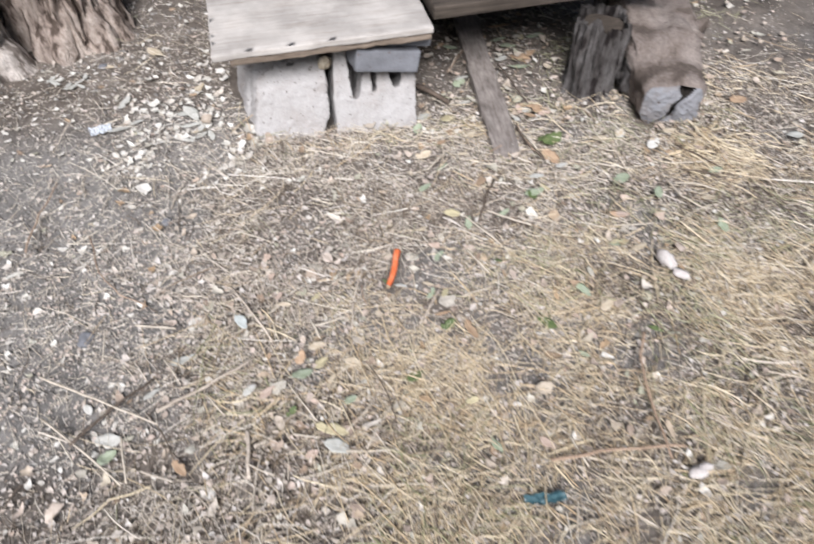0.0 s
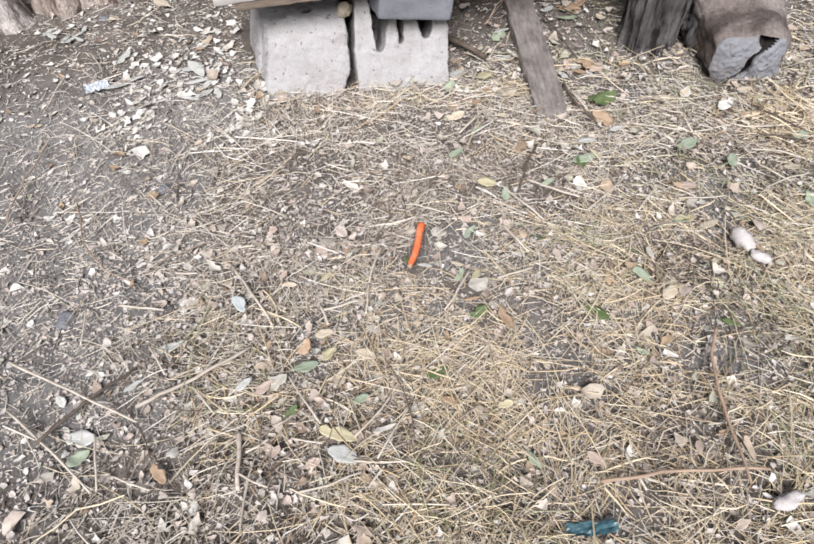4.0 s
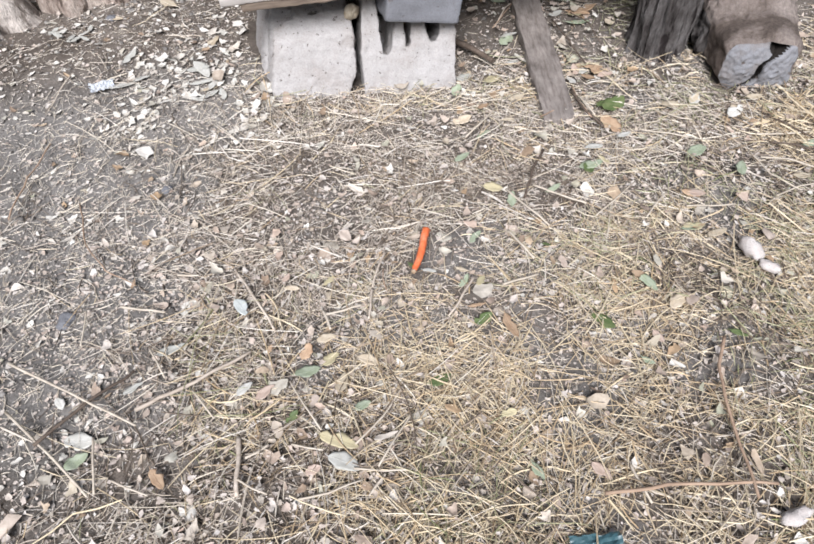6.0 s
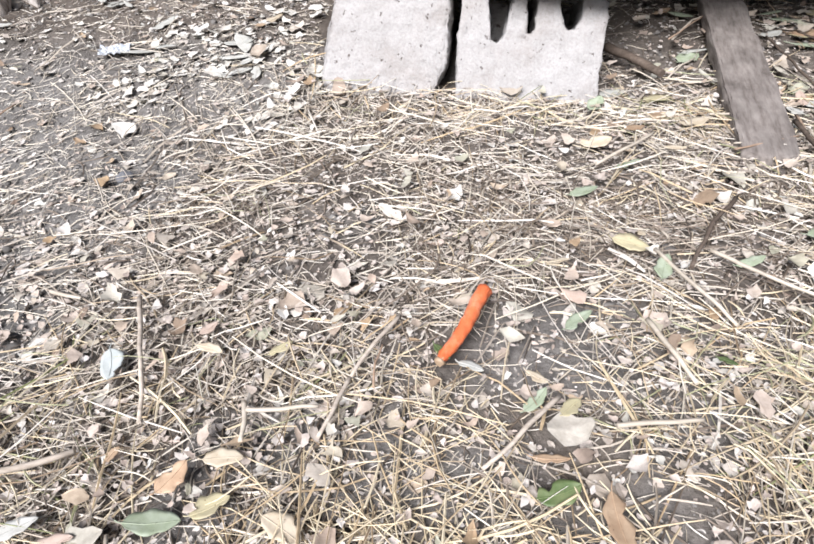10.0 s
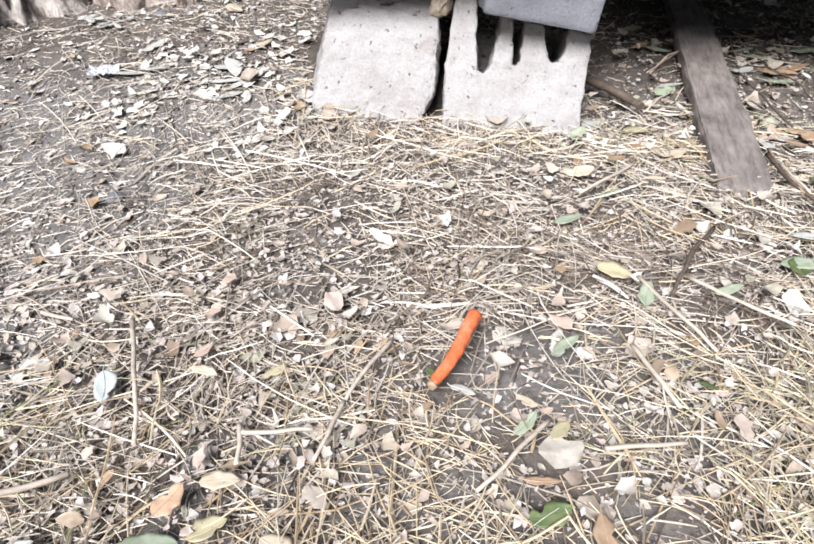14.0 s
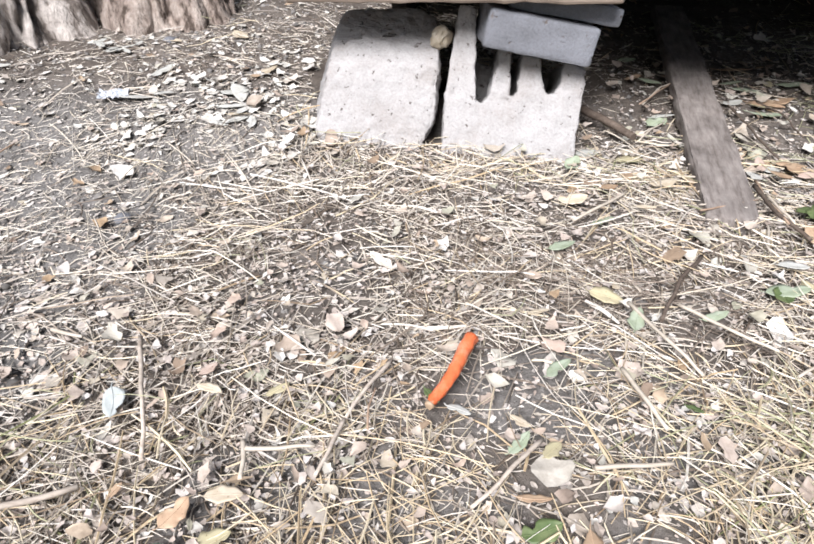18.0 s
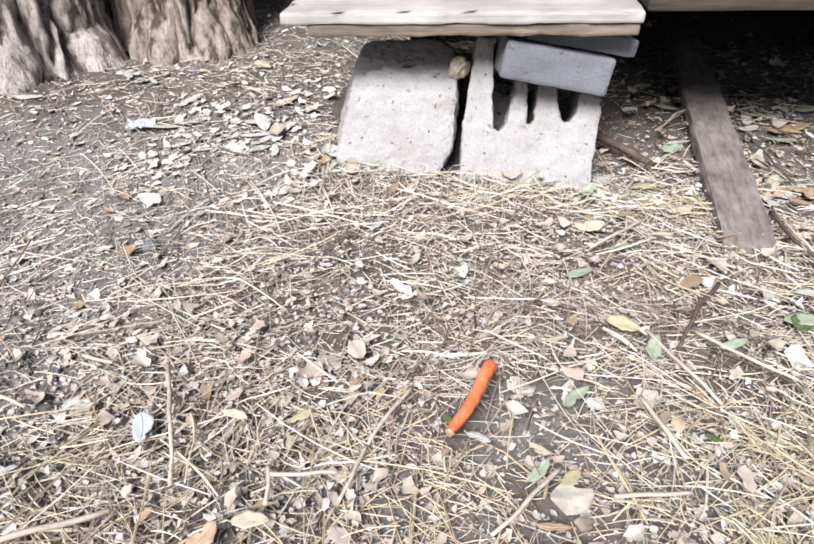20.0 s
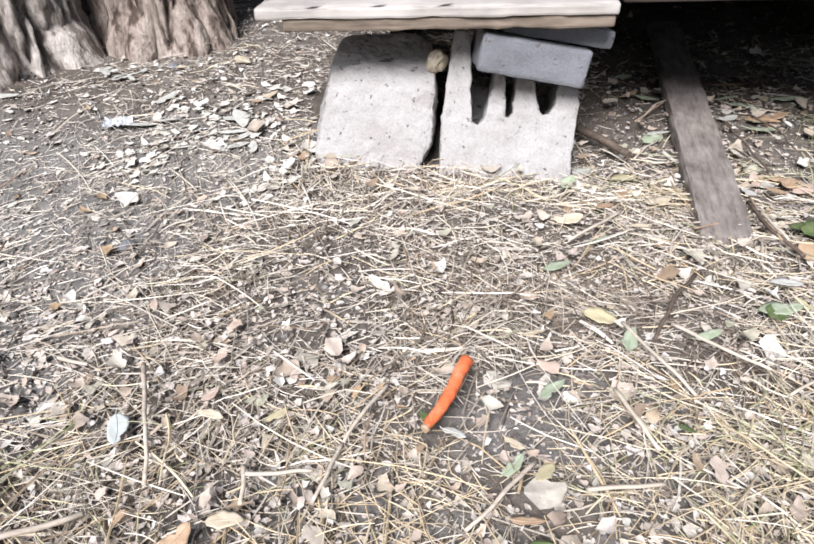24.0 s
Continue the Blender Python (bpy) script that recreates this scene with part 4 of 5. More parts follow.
lay_stem("straw_stalk", STALK, "thick pale hollow straw stalk on the litter", [
    (3, [(0.326, 0.168), (0.371, 0.237), (0.416, 0.277)]),
    (2.5, [(0.290, 0.031), (0.316, 0.071), (0.341, 0.097)]),
    (4, [(0.416, -0.116), (0.421, -0.150), (0.425, -0.181)]),
    (4, [(0.164, -0.189), (0.201, -0.159), (0.240, -0.123)]),
    (3, [(0.315, -0.077), (0.346, -0.074), (0.372, -0.081)]),
    (3, [(0.331, -0.147), (0.370, -0.135), (0.403, -0.127)]),
    (4, [(-0.595, -0.602), (-0.533, -0.671), (-0.471, -0.746)]),
    (3.5, [(-0.472, -0.666), (-0.469, -0.704), (-0.464, -0.745)]),
    (3, [(-0.501, -0.453), (-0.501, -0.484), (-0.503, -0.515)]),
    (3, [(-0.400, -0.547), (-0.387, -0.576), (-0.377, -0.601)]),
    (3, [(-0.340, -0.625), (-0.327, -0.649), (-0.312, -0.674)]),
    (4, [(-0.274, -0.739), (-0.259, -0.735), (-0.243, -0.727)]),
    (3, [(-0.213, -0.734), (-0.194, -0.742), (-0.173, -0.750)]),
    (3, [(-0.138, -0.782), (-0.103, -0.793), (-0.068, -0.800)]),
    (3, [(-0.107, -0.787), (-0.081, -0.756), (-0.051, -0.723)]),
    (3, [(-0.131, -0.751), (-0.089, -0.719), (-0.054, -0.681)]),
    (3, [(-0.284, -0.766), (-0.266, -0.782), (-0.248, -0.793)]),
    (3, [(-0.212, -0.807), (-0.174, -0.807), (-0.130, -0.799)]),
    (3, [(-0.443, -0.732), (-0.422, -0.746), (-0.396, -0.761)]),
    (3.5, [(0.698, -0.301), (0.745, -0.310), (0.797, -0.319)]),
    (3, [(0.487, -0.243), (0.524, -0.266), (0.563, -0.290)]),
    (3, [(0.656, -0.341), (0.662, -0.404), (0.692, -0.453)]),
    (3, [(0.478, -0.451), (0.518, -0.457), (0.563, -0.461)]),
    (3, [(0.401, -0.463), (0.431, -0.436), (0.460, -0.412)]),
    (3, [(0.642, -0.456), (0.692, -0.444), (0.735, -0.443)]),
    (3, [(0.323, -0.436), (0.368, -0.409), (0.420, -0.377)]),
    (3, [(0.557, -0.211), (0.574, -0.230), (0.596, -0.239)]),
    (3, [(0.668, -0.362), (0.716, -0.376), (0.751, -0.409)]),
    (3, [(0.520, -0.518), (0.524, -0.540), (0.532, -0.556)]),
    (4, [(-0.602, -0.524), (-0.506, -0.596), (-0.414, -0.664)]),
    (4, [(0.196, -0.342), (0.220, -0.394), (0.241, -0.440)]),
    (4, [(0.246, -0.341), (0.285, -0.375), (0.319, -0.405)]),
    (4.5, [(0.168, -0.442), (0.180, -0.475), (0.191, -0.507)]),
    (4, [(0.127, -0.547), (0.159, -0.542), (0.188, -0.538)]),
    (4, [(-0.144, -0.535), (-0.114, -0.533), (-0.088, -0.532)]),
    (4.5, [(-0.148, -0.527), (-0.143, -0.544), (-0.140, -0.563)]),
    (4, [(-0.447, -0.462), (-0.414, -0.474), (-0.380, -0.485)]),
    (4, [(-0.365, -0.411), (-0.346, -0.416), (-0.331, -0.419)]),
    (3, [(-0.207, -0.639), (-0.190, -0.683), (-0.173, -0.722)]),
    (4, [(0.204, -0.849), (0.206, -0.877), (0.209, -0.901)]),
], 0.019, 0.001)
lay_stem("straw_stalk", STALK, "thin straw lying across the end of the plank", [
    (1.8, [(0.340, -0.040), (0.380, -0.048), (0.425, -0.056)]),
    (2, [(0.322, -0.152), (0.360, -0.147), (0.400, -0.139)]),
    (1.6, [(0.366, -0.060), (0.360, -0.100), (0.351, -0.142)]),
    (1.8, [(0.330, -0.116), (0.370, -0.084), (0.412, -0.046)]),
    (1.5, [(0.345, -0.165), (0.362, -0.130), (0.372, -0.098)]),
], 0.022, 0.001)
lay_stem("stick", STICK, "grey-brown dry stick lying on straw", [
    (6, [(-0.416, -0.640), (-0.336, -0.612), (-0.258, -0.579)]),
    (4.5, [(-0.277, -0.415), (-0.243, -0.492), (-0.219, -0.552)]),
    (4, [(-0.035, -0.435), (-0.053, -0.470), (-0.068, -0.505)]),
    (4, [(-0.068, -0.505), (-0.075, -0.534), (-0.081, -0.560)]),
    (7, [(-0.282, -0.709), (-0.282, -0.748), (-0.285, -0.788)]),
    (4, [(0.092, -0.521), (0.064, -0.552), (0.034, -0.583)]),
], 0.018, 0.003)
lay_stem("twig", TWIG, "thin reddish-brown bent twig on the ground", [
    (2.5, [(-0.536, -0.208), (-0.515, -0.317), (-0.476, -0.383), (-0.425, -0.426)]),
    (5, [(0.157, -0.879), (0.250, -0.890), (0.363, -0.912)]),
    (5, [(0.403, -0.707), (0.376, -0.745), (0.352, -0.815), (0.332, -0.925)]),
    (3, [(-0.654, -0.224), (-0.637, -0.123), (-0.606, -0.043)]),
    (2.5, [(0.316, -0.173), (0.359, -0.155), (0.397, -0.138)]),
    (2.5, [(0.319, 0.159), (0.371, 0.220), (0.416, 0.278)]),
    (2.5, [(0.372, -0.094), (0.362, -0.134), (0.359, -0.155)]),
    (3, [(0.410, -0.088), (0.409, -0.145), (0.413, -0.191)]),
    (2, [(-0.047, -0.517), (-0.048, -0.495), (-0.044, -0.473)]),
], 0.024, 0.003)
lay_stem("twig", DARK_TWIG, "dark brown bent twig lying on the litter", [
    (14, [(0.220, 0.121), (0.246, 0.089), (0.281, 0.031)]),
    (4, [(0.459, 0.160), (0.467, 0.075), (0.471, -0.013)]),
    (3, [(0.509, 0.178), (0.533, 0.133), (0.529, 0.052)]),
    (5, [(-0.547, -0.663), (-0.487, -0.617), (-0.420, -0.579)]),
    (5, [(0.293, -0.260), (0.259, -0.304), (0.223, -0.369)]),
    (6, [(0.406, -0.099), (0.409, -0.169), (0.423, -0.222)]),
    (3.5, [(0.737, -0.252), (0.765, -0.293), (0.794, -0.348)]),
    (3.5, [(0.708, -0.327), (0.748, -0.346), (0.782, -0.382)]),
], 0.02, 0.003)


# ---- loose litter ----
def scatter(rng, count, weight, x0, x1, y0, y1):
    """Places over a field, thinned by a weight from 0 to 1."""
    xs, ys = np.empty(0), np.empty(0)
    while len(xs) < count:
        x, y = rng.uniform(x0, x1, count * 2), rng.uniform(y0, y1, count * 2)
        keep = rng.random(count * 2) < weight(x, y)
        xs, ys = np.r_[xs, x[keep]], np.r_[ys, y[keep]]
    return xs[:count], ys[:count]


def clear(x, y):
    """Where loose litter can lie: not inside the blocks, the plank, the log or the trees, nor on the carrot."""
    block = (x > -0.18 - 0.2 * np.clip(y, 0, 0.2)) & (x < 0.21) & (y > 0.012) & (y < 0.3)
    plank = (np.abs(x - 0.355 - 0.16 * (y + 0.17)) < 0.027) & (y > -0.1)
    log = (np.abs(x - 0.768 - 0.32 * (y + 0.15)) < 0.072) & (y > -0.15) & (y < 0.32) | (np.hypot(x - 0.655, y - 0.032) < 0.055)
    old = (np.hypot(x + 0.95, y - 0.465) < 0.22) | (np.hypot(x + 0.605, y - 0.58) < 0.13)
    along = np.clip((x - 0.002) * 0.47 + (y + 0.487) * 0.88, 0.0, 0.081)
    carrot = np.hypot(x - 0.002 - 0.47 * along, y + 0.487 - 0.88 * along) < 0.013
    return 1.0 - (block | plank | log | old | carrot)


def nearness(x, y):
    """Litter thins out away from the blocks and the added cover."""
    return np.exp(-(((x - 0.15) / 1.05) ** 4) - ((y + 0.25) / 0.9) ** 4)


def hollow(x, y):
    """1 in the worn patches where the straw lies thin and the soil shows."""
    return smooth((lattice(x, y, 7, 33) + 0.35 * lattice(x, y, 17, 34) - 0.84) / 0.16)


def shaded(x, y):
    """1 under the added low cover, where little litter has blown in."""
    return smooth((x - 0.2) / 0.05) * smooth((y + 0.06) / 0.16)


def drift(x, y):
    """1 where dry leaves have gathered in front of and beside the blocks."""
    return smooth(1 - np.hypot((x + 0.33) / 0.3, (y - 0.1) / 0.27)) * (x < 0.0)


def behind(x, y):
    """1 on the bare ground between the blocks and the trees."""
    return smooth((y - 0.0) / 0.14) * smooth((-0.1 - x) / 0.1)


DAMP = ((-0.43, -0.71, 0.055), (-0.25, -0.77, 0.07), (0.27, -0.86, 0.07), (0.81, -0.27, 0.12), (-0.62, -0.74, 0.06), (0.56, -0.75, 0.06), (0.1, -0.56, 0.05))


def damp(x, y):
    """1 in the dark damp patches where the straw has rotted away."""
    ragged = 0.55 + 0.9 * lattice(x, y, 30, 77)
    return np.clip(ragged * sum(spot(x, y, *d) for d in DAMP), 0, 1)


def thick(x, y):
    return (1 - 0.65 * damp(x, y)) * (1 - 0.55 * hollow(x, y)) * (1 - 0.93 * shaded(x, y)) * (0.2 + 0.8 * smooth((0.6 * lattice(x, y, 11, 91) + 0.4 * lattice(x, y, 24, 92) - 0.3) / 0.3))


def golden(x, y):
    low = smooth((-0.43 - y + 0.3 * (lattice(x, y, 5, 4) - 0.5)) / 0.3) * smooth((x + 0.35) / 0.4)
    strip = smooth((x + 0.06) / 0.12) * smooth(1 - np.abs(y + 0.05) / 0.09)
    right = smooth((x - 0.08) / 0.35)
    tuft = smooth((lattice(x, y, 6, 41) - 0.5) / 0.25)
    return np.clip((0.05 + 0.95 * low + 0.3 * strip + 0.06 * right + 0.25 * tuft * smooth((-0.2 - y) / 0.2)) * (1 - 0.97 * bare(x, y)) * thick(x, y), 0, 1)


def spot(x, y, cx, cy, r):
    return np.exp(-(((x - cx) / r) ** 2) - ((y - cy) / r) ** 2)


def straw(name, seed, count, weight, mat, label, length, width, lift, steep, curve=0.5):
    """Loose dry stems: each an arc, some of them kinked, that bridges the lumps under it."""
    rng = np.random.default_rng(seed)
    x, y = scatter(rng, count, lambda a, b: weight(a, b) * nearness(a, b) * clear(a, b), -1.5, 1.8, -1.5, 1.1)
    long = np.clip(rng.lognormal(math.log(length), 0.55, count), 0.006, 0.15)
    turn = 2 * math.pi * (lattice(x, y, 3, seed) * 0.5 + rng.random(count))
    arc = rng.normal(0, curve, count)
    kink = rng.normal(0, 0.55, count) * (rng.random(count) < 0.22)
    where = rng.uniform(-0.3, 0.3, count)
    wide = width * np.clip(rng.lognormal(-0.1, 0.35, count), 0.4, 2.0)
    tilt = rng.normal(0, steep, count) * np.minimum(1, 0.05 / long)
    base = lift * rng.random(count) ** 1.8
    t = np.linspace(-0.5, 0.5, 5)
    gap = (t[1:] + t[:-1]) / 2
    way = turn[:, None] + arc[:, None] * gap + kink[:, None] * (gap > where[:, None])
    run = np.concatenate([np.zeros((count, 1)), np.cumsum(np.cos(way), 1)], 1) * long[:, None] / 4
    rise = np.concatenate([np.zeros((count, 1)), np.cumsum(np.sin(way), 1)], 1) * long[:, None] / 4
    px, py = x[:, None] + run - run.mean(1, keepdims=True), y[:, None] + rise - rise.mean(1, keepdims=True)
    under = ground_height(px, py)
    line = under[:, :1] * (0.5 - t) + under[:, -1:] * (0.5 + t)
    pz = np.maximum(line, under) * 0.7 + under * 0.3 + base[:, None] + np.abs(tilt)[:, None] * long[:, None] * (0.5 + t * np.sign(tilt)[:, None]) + 0.0008
    head = np.concatenate([way[:, :1], way], 1)
    taper = np.array([0.8, 1, 1, 0.9, 0.5])
    side = np.stack([-np.sin(head), np.cos(head), np.zeros_like(head)], -1) * wide[:, None, None] * taper[None, :, None] / 2
    up = np.zeros((count, 5, 3))
    up[..., 2] = wide[:, None] * 0.6 * taper
    mid = np.stack([px, py, pz], -1)
    co = np.stack([mid + side, mid + up, mid - side], 2).reshape(count, 15, 3)
    local = [(k * 3 + j, k * 3 + (j + 1) % 3, k * 3 + (j + 1) % 3 + 3, k * 3 + j + 3) for k in range(4) for j in range(3)]
    faces = (np.arange(count)[:, None, None] * 15 + np.array(local)[None]).reshape(-1, 4)
    add_mesh(name, co.reshape(-1, 3), faces, mat, label, "straw", "stuff")


def blades(name, seed, count, weight, mat, label, size, ratio, lift):
    """Small fallen leaves and torn halves of leaves: folded along the rib, curled, with uneven edges."""
    rng = np.random.default_rng(seed)
    x, y = scatter(rng, count, lambda a, b: weight(a, b) * nearness(a, b) * clear(a, b), -1.5, 1.8, -1.5, 1.1)
    long = np.clip(rng.lognormal(math.log(size), 0.35, count), 0.004, 0.033)
    wide = long * ratio * rng.uniform(0.6, 1.4, count)
    turn, tilt, roll = rng.uniform(0, 2 * math.pi, count), rng.normal(0, 0.13, count), rng.normal(0, 0.2, count)
    rows, cols = 5, 5
    t, e = np.linspace(0, 1, rows)[None, :, None], np.linspace(-1, 1, cols)[None, None, :]
    start = (rng.random(count) < 0.6) * rng.uniform(0.1, 0.5, count)
    t = start[:, None, None] + t * (1 - start[:, None, None])
    edge = np.clip(1 + rng.normal(0, 0.3, (count, rows, cols)), 0.35, 1.7)
    bent = np.where(e > 0, 1.0, rng.uniform(0.3, 1.1, count)[:, None, None])
    a = (t - 0.5) * long[:, None, None] + 0 * e
    b = e * bent * edge * (np.sin(math.pi * np.clip(t, 0.02, 0.985) ** 0.8) ** 0.7) * wide[:, None, None] / 2
    fold, curl, wave = rng.uniform(-0.1, 0.5, count), rng.normal(0.25, 0.5, count), rng.normal(0, 0.05, (count, rows, cols))
    c = fold[:, None, None] * np.abs(b) + curl[:, None, None] * (t - 0.5) ** 2 * long[:, None, None] + wave * wide[:, None, None]
    c = c + a * np.sin(tilt)[:, None, None] + b * np.sin(roll)[:, None, None]
    ct, st = np.cos(turn)[:, None, None], np.sin(turn)[:, None, None]
    px, py = x[:, None, None] + a * ct - b * st, y[:, None, None] + a * st + b * ct
    rest = lift * rng.random(count) * (1 - 0.75 * bare(x, y)) + 0.1 * long
    pz = ground_height(x, y)[:, None, None] + c + rest[:, None, None]
    local = np.array([(i * cols + j, i * cols + j + 1, (i + 1) * cols + j + 1, (i + 1) * cols + j) for i in range(rows - 1) for j in range(cols - 1)])
    faces = (np.arange(count)[:, None, None] * rows * cols + local[None]).reshape(-1, 4)
    add_mesh(name, np.stack([px, py, pz], -1).reshape(-1, 3), faces, mat, label, "leaf litter", "stuff", True)


def clods(name, seed, count, weight, mat, label, size):
    """Rounded lumps of soil and small stones, half sunk."""
    rng = np.random.default_rng(seed)
    x, y = scatter(rng, count, lambda a, b: weight(a, b) * nearness(a, b) * clear(a, b), -1.5, 1.8, -1.5, 1.1)
    r = np.clip(rng.lognormal(math.log(size), 0.4, count), 0.0015, 0.0065)
    bm = bmesh.new()
    bmesh.ops.create_icosphere(bm, subdivisions=1, radius=1.0)
    ball = np.array([v.co[:] for v in bm.verts])
    local = np.array([[v.index for v in f.verts] for f in bm.faces])
    bm.free()
    n = len(ball)
    push = 1 + 0.45 * np.sin(ball @ rng.normal(0, 1.6, (3, count)) + rng.uniform(0, 6, count)).T + rng.normal(0, 0.06, (count, n))
    p = ball[None] * push[..., None] * r[:, None, None] * np.stack([rng.uniform(0.8, 1.3, count), rng.uniform(0.7, 1.1, count), rng.uniform(0.45, 0.8, count)], -1)[:, None, :]
    turn = rng.uniform(0, 2 * math.pi, count)[:, None]
    px = x[:, None] + p[..., 0] * np.cos(turn) - p[..., 1] * np.sin(turn)
    py = y[:, None] + p[..., 0] * np.sin(turn) + p[..., 1] * np.cos(turn)
    pz = ground_height(x, y)[:, None] + p[..., 2] + 0.15 * r[:, None]
    faces = (np.arange(count)[:, None, None] * n + local[None]).reshape(-1, 3)
    add_mesh(name, np.stack([px, py, pz], -1).reshape(-1, 3), faces, mat, label, "soil crumbs", "stuff", True)


def flakes(name, seed, count, weight, mat, label, size, ratio, lift, category):
    """Small torn bits of leaf and husk, each a crumpled scrap."""
    rng = np.random.default_rng(seed)
    x, y = scatter(rng, count, lambda a, b: weight(a, b) * nearness(a, b) * clear(a, b), -1.5, 1.8, -1.5, 1.1)
    long = np.clip(rng.lognormal(math.log(size), 0.4, count), 0.002, 0.026)
    wide = long * ratio * rng.uniform(0.6, 1.4, count)
    turn, tilt, roll = rng.uniform(0, 2 * math.pi, count), rng.normal(0, 0.12, count), rng.normal(0, 0.16, count)
    corner = np.linspace(0, 2 * math.pi, 9)[:8]
    u, v = np.r_[np.cos(corner) * 0.5, 0.0], np.r_[np.sin(corner) * 0.5, 0.0]
    v = v * (1.15 - 0.5 * np.abs(u))
    jit = np.clip(rng.normal(1.0, 0.16, (count, 9)), 0.5, 1.5)
    a, b = u * jit * long[:, None], v * jit * wide[:, None]
    h = rng.uniform(-0.1, 0.12, (count, 9)) + 0.16 * np.abs(v) * rng.uniform(0, 3, (count, 1))
    c = h * wide[:, None] + a * np.sin(tilt)[:, None] + b * np.sin(roll)[:, None]
    px = x[:, None] + a * np.cos(turn)[:, None] - b * np.sin(turn)[:, None]
    py = y[:, None] + a * np.sin(turn)[:, None] + b * np.cos(turn)[:, None]
    pz = ground_height(x, y)[:, None] + c + (lift * (rng.random(count) * (1 - 0.75 * bare(x, y))) + 0.1 * long)[:, None]
    co = np.stack([px, py, pz], -1).reshape(-1, 3)
    local = np.array([(8, i, (i + 1) % 8) for i in range(8)])
    faces = (np.arange(count)[:, None, None] * 9 + local[None]).reshape(-1, 3)
    add_mesh(name, co, faces, mat, label, category, "stuff")


def grains(name, seed, count, weight, mat, label, size, category):
    """Crumbs: small uneven eight-faced lumps."""
    rng = np.random.default_rng(seed)
    x, y = scatter(rng, count, lambda a, b: weight(a, b) * nearness(a, b) * clear(a, b), -1.5, 1.8, -1.5, 1.1)
    r = np.clip(rng.lognormal(math.log(size), 0.5, count), 0.0006, 0.009)
    turn = rng.uniform(0, 2 * math.pi, count)
    axes = np.array([(1, 0, 0), (0, 1, 0), (-1, 0, 0), (0, -1, 0), (0, 0, 0.75), (0, 0, -0.75)], float)
    p = axes[None] * rng.uniform(0.55, 1.35, (count, 6))[..., None] * r[:, None, None] + rng.normal(0, 0.15, (count, 6, 3)) * r[:, None, None]
    px = x[:, None] + p[..., 0] * np.cos(turn)[:, None] - p[..., 1] * np.sin(turn)[:, None]
    py = y[:, None] + p[..., 0] * np.sin(turn)[:, None] + p[..., 1] * np.cos(turn)[:, None]
    pz = ground_height(x, y)[:, None] + p[..., 2] + 0.35 * r[:, None]
    local = np.array([(0, 1, 4), (1, 2, 4), (2, 3, 4), (3, 0, 4), (1, 0, 5), (2, 1, 5), (3, 2, 5), (0, 3, 5)])
    faces = (np.arange(count)[:, None, None] * 6 + local[None]).reshape(-1, 3)
    add_mesh(name, np.stack([px, py, pz], -1).reshape(-1, 3), faces, mat, label, category, "stuff")


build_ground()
straw("old_straw_layer", 11, 7500, lambda x, y: (1 - 0.85 * bare(x, y)) * thick(x, y) * (1 - 0.5 * smooth((y + 0.2) / 0.1)) * (1 - 0.7 * golden(x, y)), STRAW_OLD, "brown rotted straw pressed into the soil", 0.03, 0.0013, 0.006, 0.06, 0.7)
straw("pale_straw_layer", 12, 13500, lambda x, y: (0.95 - 0.77 * bare(x, y)) * (1 - 0.7 * behind(x, y)) * thick(x, y), STRAW_PALE, "pale dry straw strewn over the ground", 0.032, 0.0011, 0.012, 0.09, 0.38)
straw("fine_straw_layer", 18, 13000, lambda x, y: (0.35 + 0.65 * bare(x, y)) * (1 - 0.9 * shaded(x, y)) * (1 - 0.4 * behind(x, y)), STRAW_CREAM, "fine whitish chaff scattered on bare soil", 0.013, 0.00085, 0.004, 0.05, 0.5)
straw("golden_straw_layer", 13, 11000, golden, STRAW_GOLD, "golden dry straw in loose tufts", 0.045, 0.0013, 0.018, 0.14, 0.42)
straw("cream_straw_layer", 20, 3600, lambda x, y: (1 - 0.7 * bare(x, y)) * (1 - 0.8 * behind(x, y)) * thick(x, y), STRAW_CREAM, "bright cream straws lying loose on top", 0.044, 0.0012, 0.018, 0.1, 0.3)
straw("golden_stalk_layer", 16, 300, golden, STRAW_GOLD, "long golden stalks on top of the straw", 0.095, 0.0015, 0.018, 0.06, 0.25)
straw("brown_straw_clumps", 17, 2600, lambda x, y: np.clip(smooth((lattice(x, y, 7, 21) - 0.6) / 0.12) * (1 - bare(x, y)) * 0.9 + spot(x, y, -0.39, -0.715, 0.05) + spot(x, y, -0.25, -0.76, 0.06) + spot(x, y, 0.8, -0.31, 0.1) + spot(x, y, -0.62, -0.78, 0.05), 0, 1) * (1 - 0.8 * smooth((y + 0.2) / 0.08)), STRAW_OLD, "clumps of damp brown straw", 0.038, 0.0014, 0.018, 0.1, 0.8)
straw("hay_tangle", 19, 420, lambda x, y: spot(x, y, 0.81, -0.3, 0.075), STRAW_GOLD, "tangle of golden hay piled beside the cracked log", 0.07, 0.0017, 0.02, 0.08, 0.9)
straw("broad_straw_layer", 14, 330, lambda x, y: (1 - 0.7 * bare(x, y)) * thick(x, y), STRAW_PALE, "broad pale blades of straw on top of the litter", 0.06, 0.0026, 0.018, 0.08, 0.3)
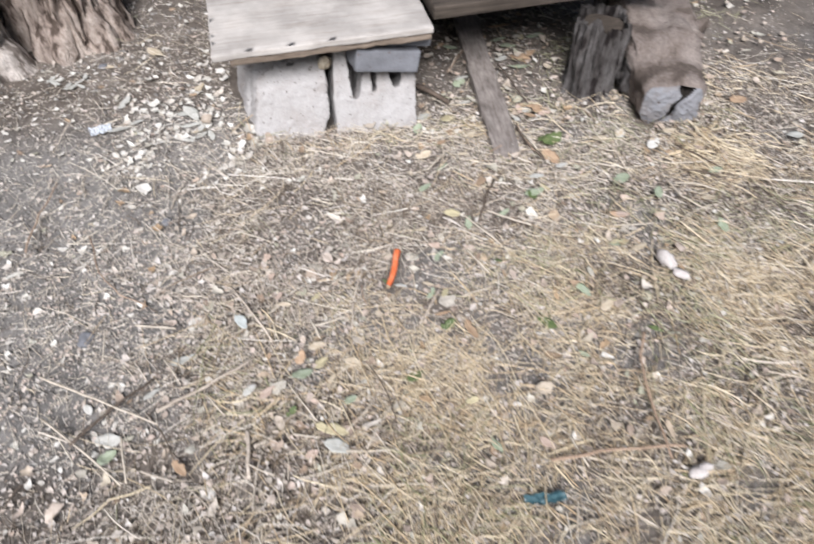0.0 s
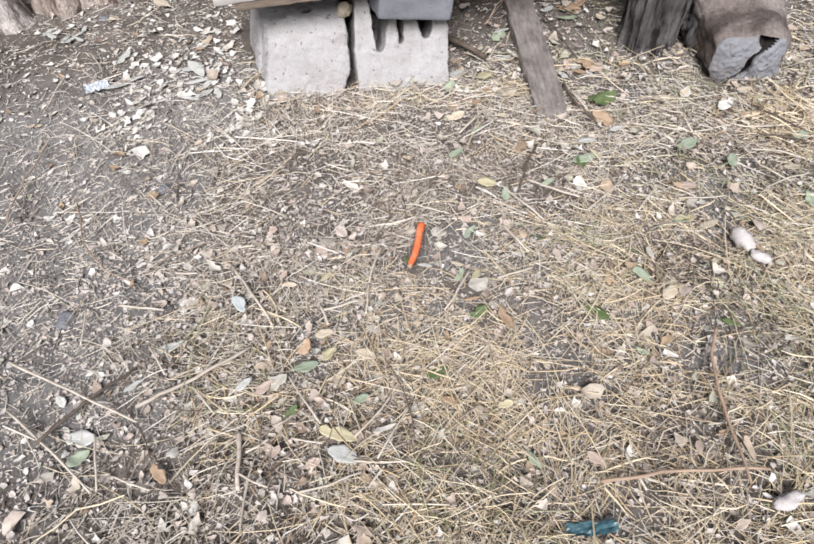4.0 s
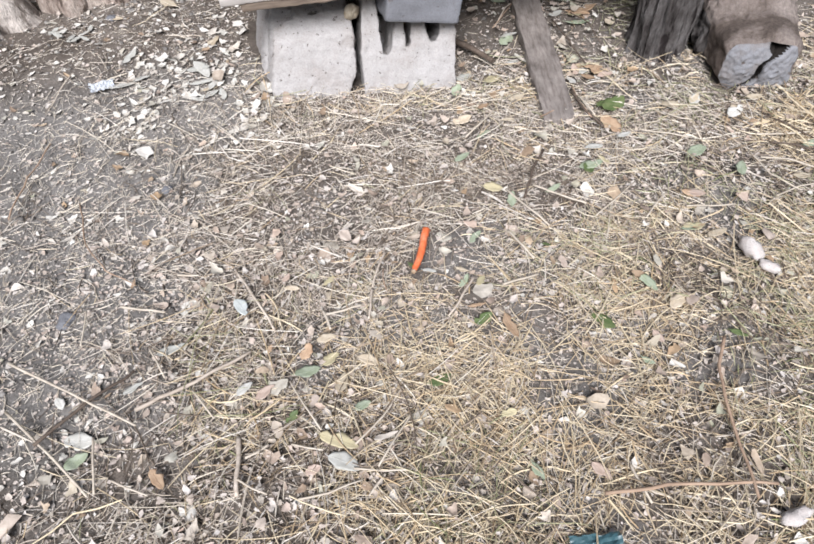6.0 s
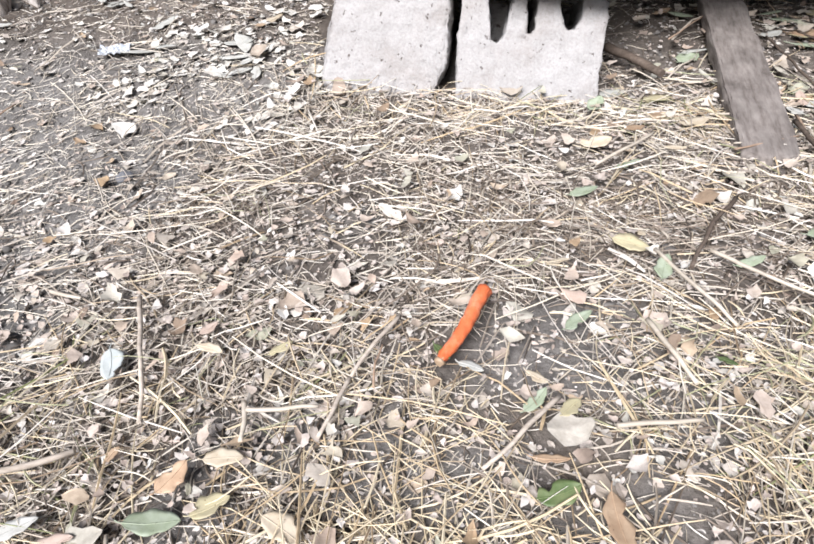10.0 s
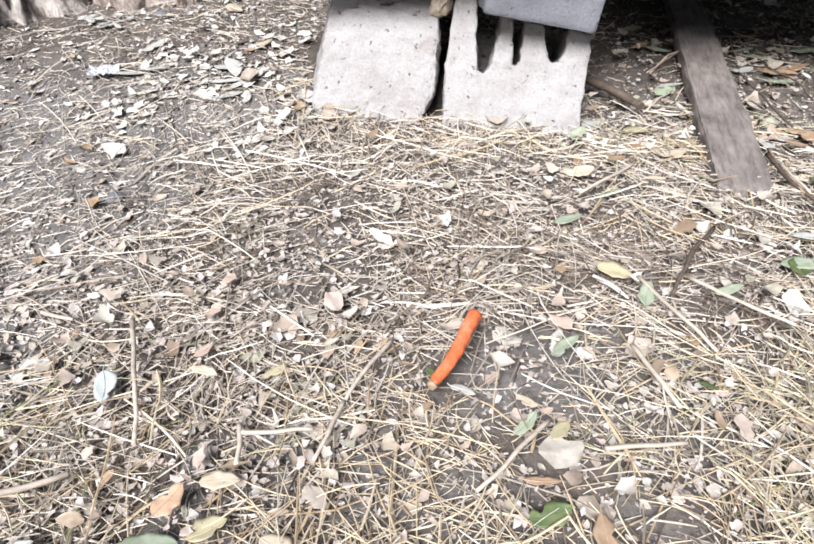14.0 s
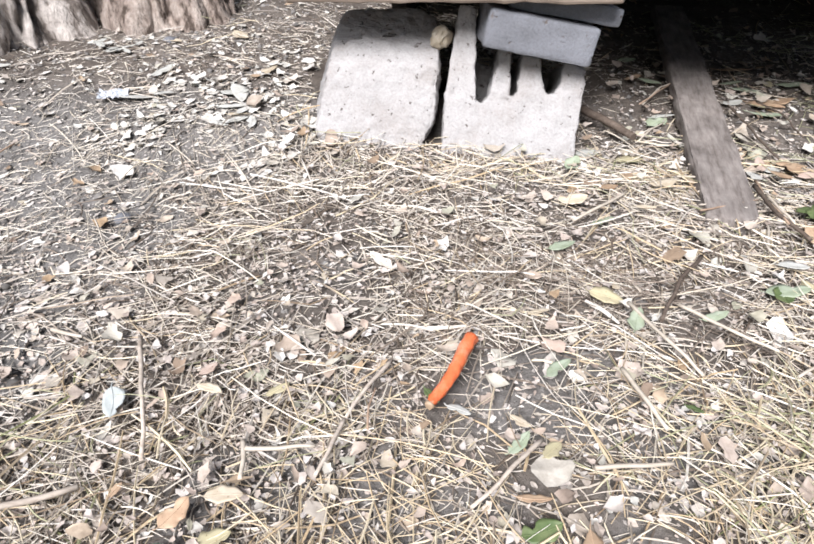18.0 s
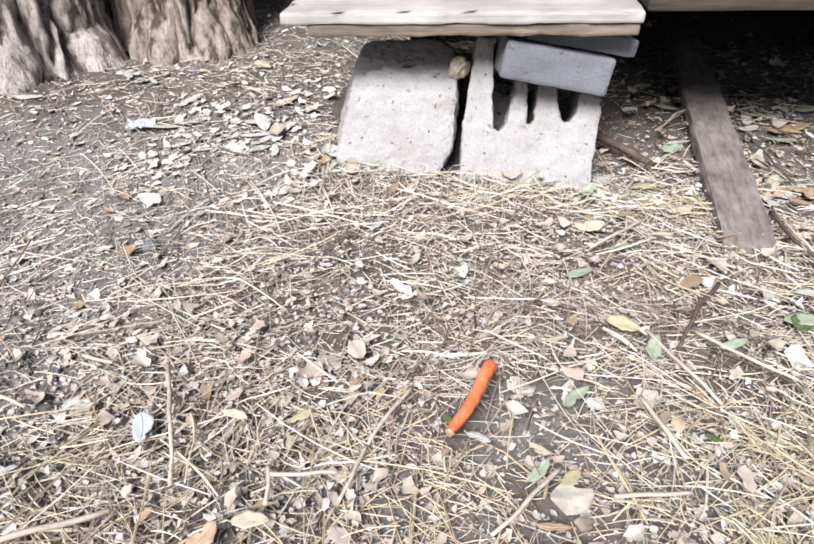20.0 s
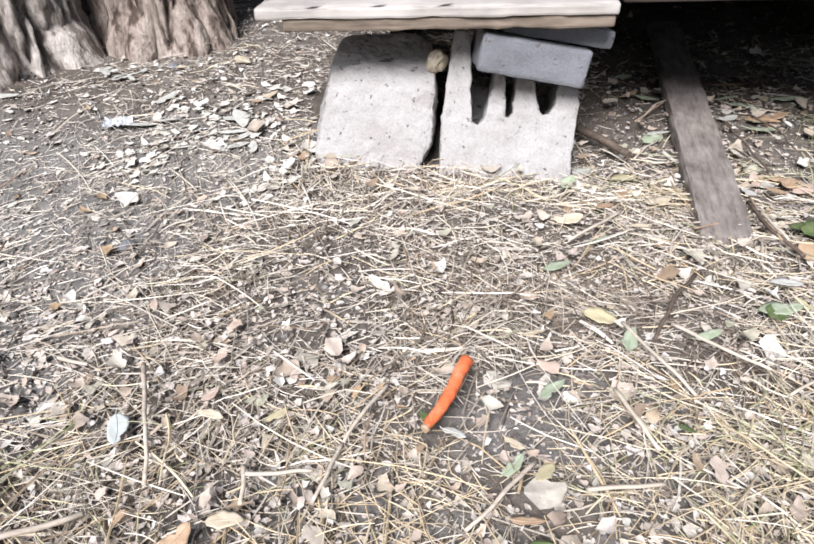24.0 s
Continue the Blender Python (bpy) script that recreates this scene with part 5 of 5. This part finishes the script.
flakes("husk_flakes", 23, 27000, lambda x, y: (0.3 + 0.3 * lattice(x, y, 9, 8)) * (1 + 0.9 * spot(x, y, -0.3, -0.52, 0.26)) * (1 - 0.6 * shaded(x, y)) * (1 - 0.55 * bare(x, y) * smooth((y + 0.3) / 0.2)), FLAKE, "tiny pale husks and crumbs of leaf", 0.0038, 0.6, 0.01, "leaf litter")
blades("leaf_flakes", 21, 9500, lambda x, y: np.clip((0.15 + 0.6 * lattice(x, y, 6, 5) ** 2 + 0.25 * spot(x, y, -0.3, -0.52, 0.24)) * (1 - 0.4 * hollow(x, y)) * (1 - 0.5 * bare(x, y) * smooth((y + 0.35) / 0.2)) * (1 - 0.6 * shaded(x, y)) + 0.15 * drift(x, y) * lattice(x, y, 14, 61), 0, 1), FLAKE, "torn pale bits of dry leaf and husk", 0.0078, 0.58, 0.016)
blades("leaf_piece_layer", 22, 1700, lambda x, y: np.clip((0.12 + 0.35 * lattice(x, y, 5, 6) ** 2) * (1 - 0.6 * bare(x, y)) + 0.15 * shaded(x, y) + 0.04 * drift(x, y), 0, 1), BROAD, "larger torn pieces of dry leaf", 0.017, 0.6, 0.019)
blades("bleached_leaf_bits", 24, 1300, lambda x, y: np.clip(0.07 + 0.13 * bare(x, y) + 1.1 * drift(x, y) * (1 - 0.4 * smooth((y - 0.15) / 0.1)) * smooth((lattice(x, y, 16, 71) - 0.3) / 0.3), 0, 1) * (1 - 0.7 * shaded(x, y)), BLEACHED, "bleached whitish leaf pieces scattered over soil and beside the blocks", 0.012, 0.6, 0.012)
blades("drifted_leaf_pieces", 25, 130, lambda x, y: np.clip(2.6 * drift(x, y), 0, 1) * (1 - 0.3 * smooth((y - 0.15) / 0.1)) * smooth((lattice(x, y, 14, 71) - 0.42) / 0.2), BLEACHED, "whitish leaf pieces blown together beside the blocks", 0.019, 0.65, 0.01)
grains("soil_crumb_layer", 31, 16000, lambda x, y: 0.3 + 0.7 * lattice(x, y, 8, 51) ** 2, CRUMB, "small brown crumbs of soil", 0.0014, "soil crumbs")
grains("pale_grit_layer", 32, 9000, lambda x, y: np.clip(0.25 + 0.45 * bare(x, y) + 0.4 * spot(x, y, -0.3, -0.5, 0.25), 0, 1), GRIT, "pale grit and chips of shell on the soil", 0.0013, "grit")
clods("soil_clods", 33, 2600, lambda x, y: (0.25 + 0.75 * bare(x, y)) * (0.2 + 0.8 * lattice(x, y, 9, 52) ** 2), CRUMB, "rounded clods of grey-brown soil and small pebbles", 0.003)
straw("green_grass_blades", 15, 2300, lambda x, y: np.clip(golden(x, y) + 0.5 * smooth((x - 0.35) / 0.3), 0, 1) * smooth((lattice(x, y, 6, 14) - 0.42) / 0.2), STRAW_GREEN, "faded green blades of grass among the straw", 0.042, 0.0011, 0.02, 0.16, 0.55)
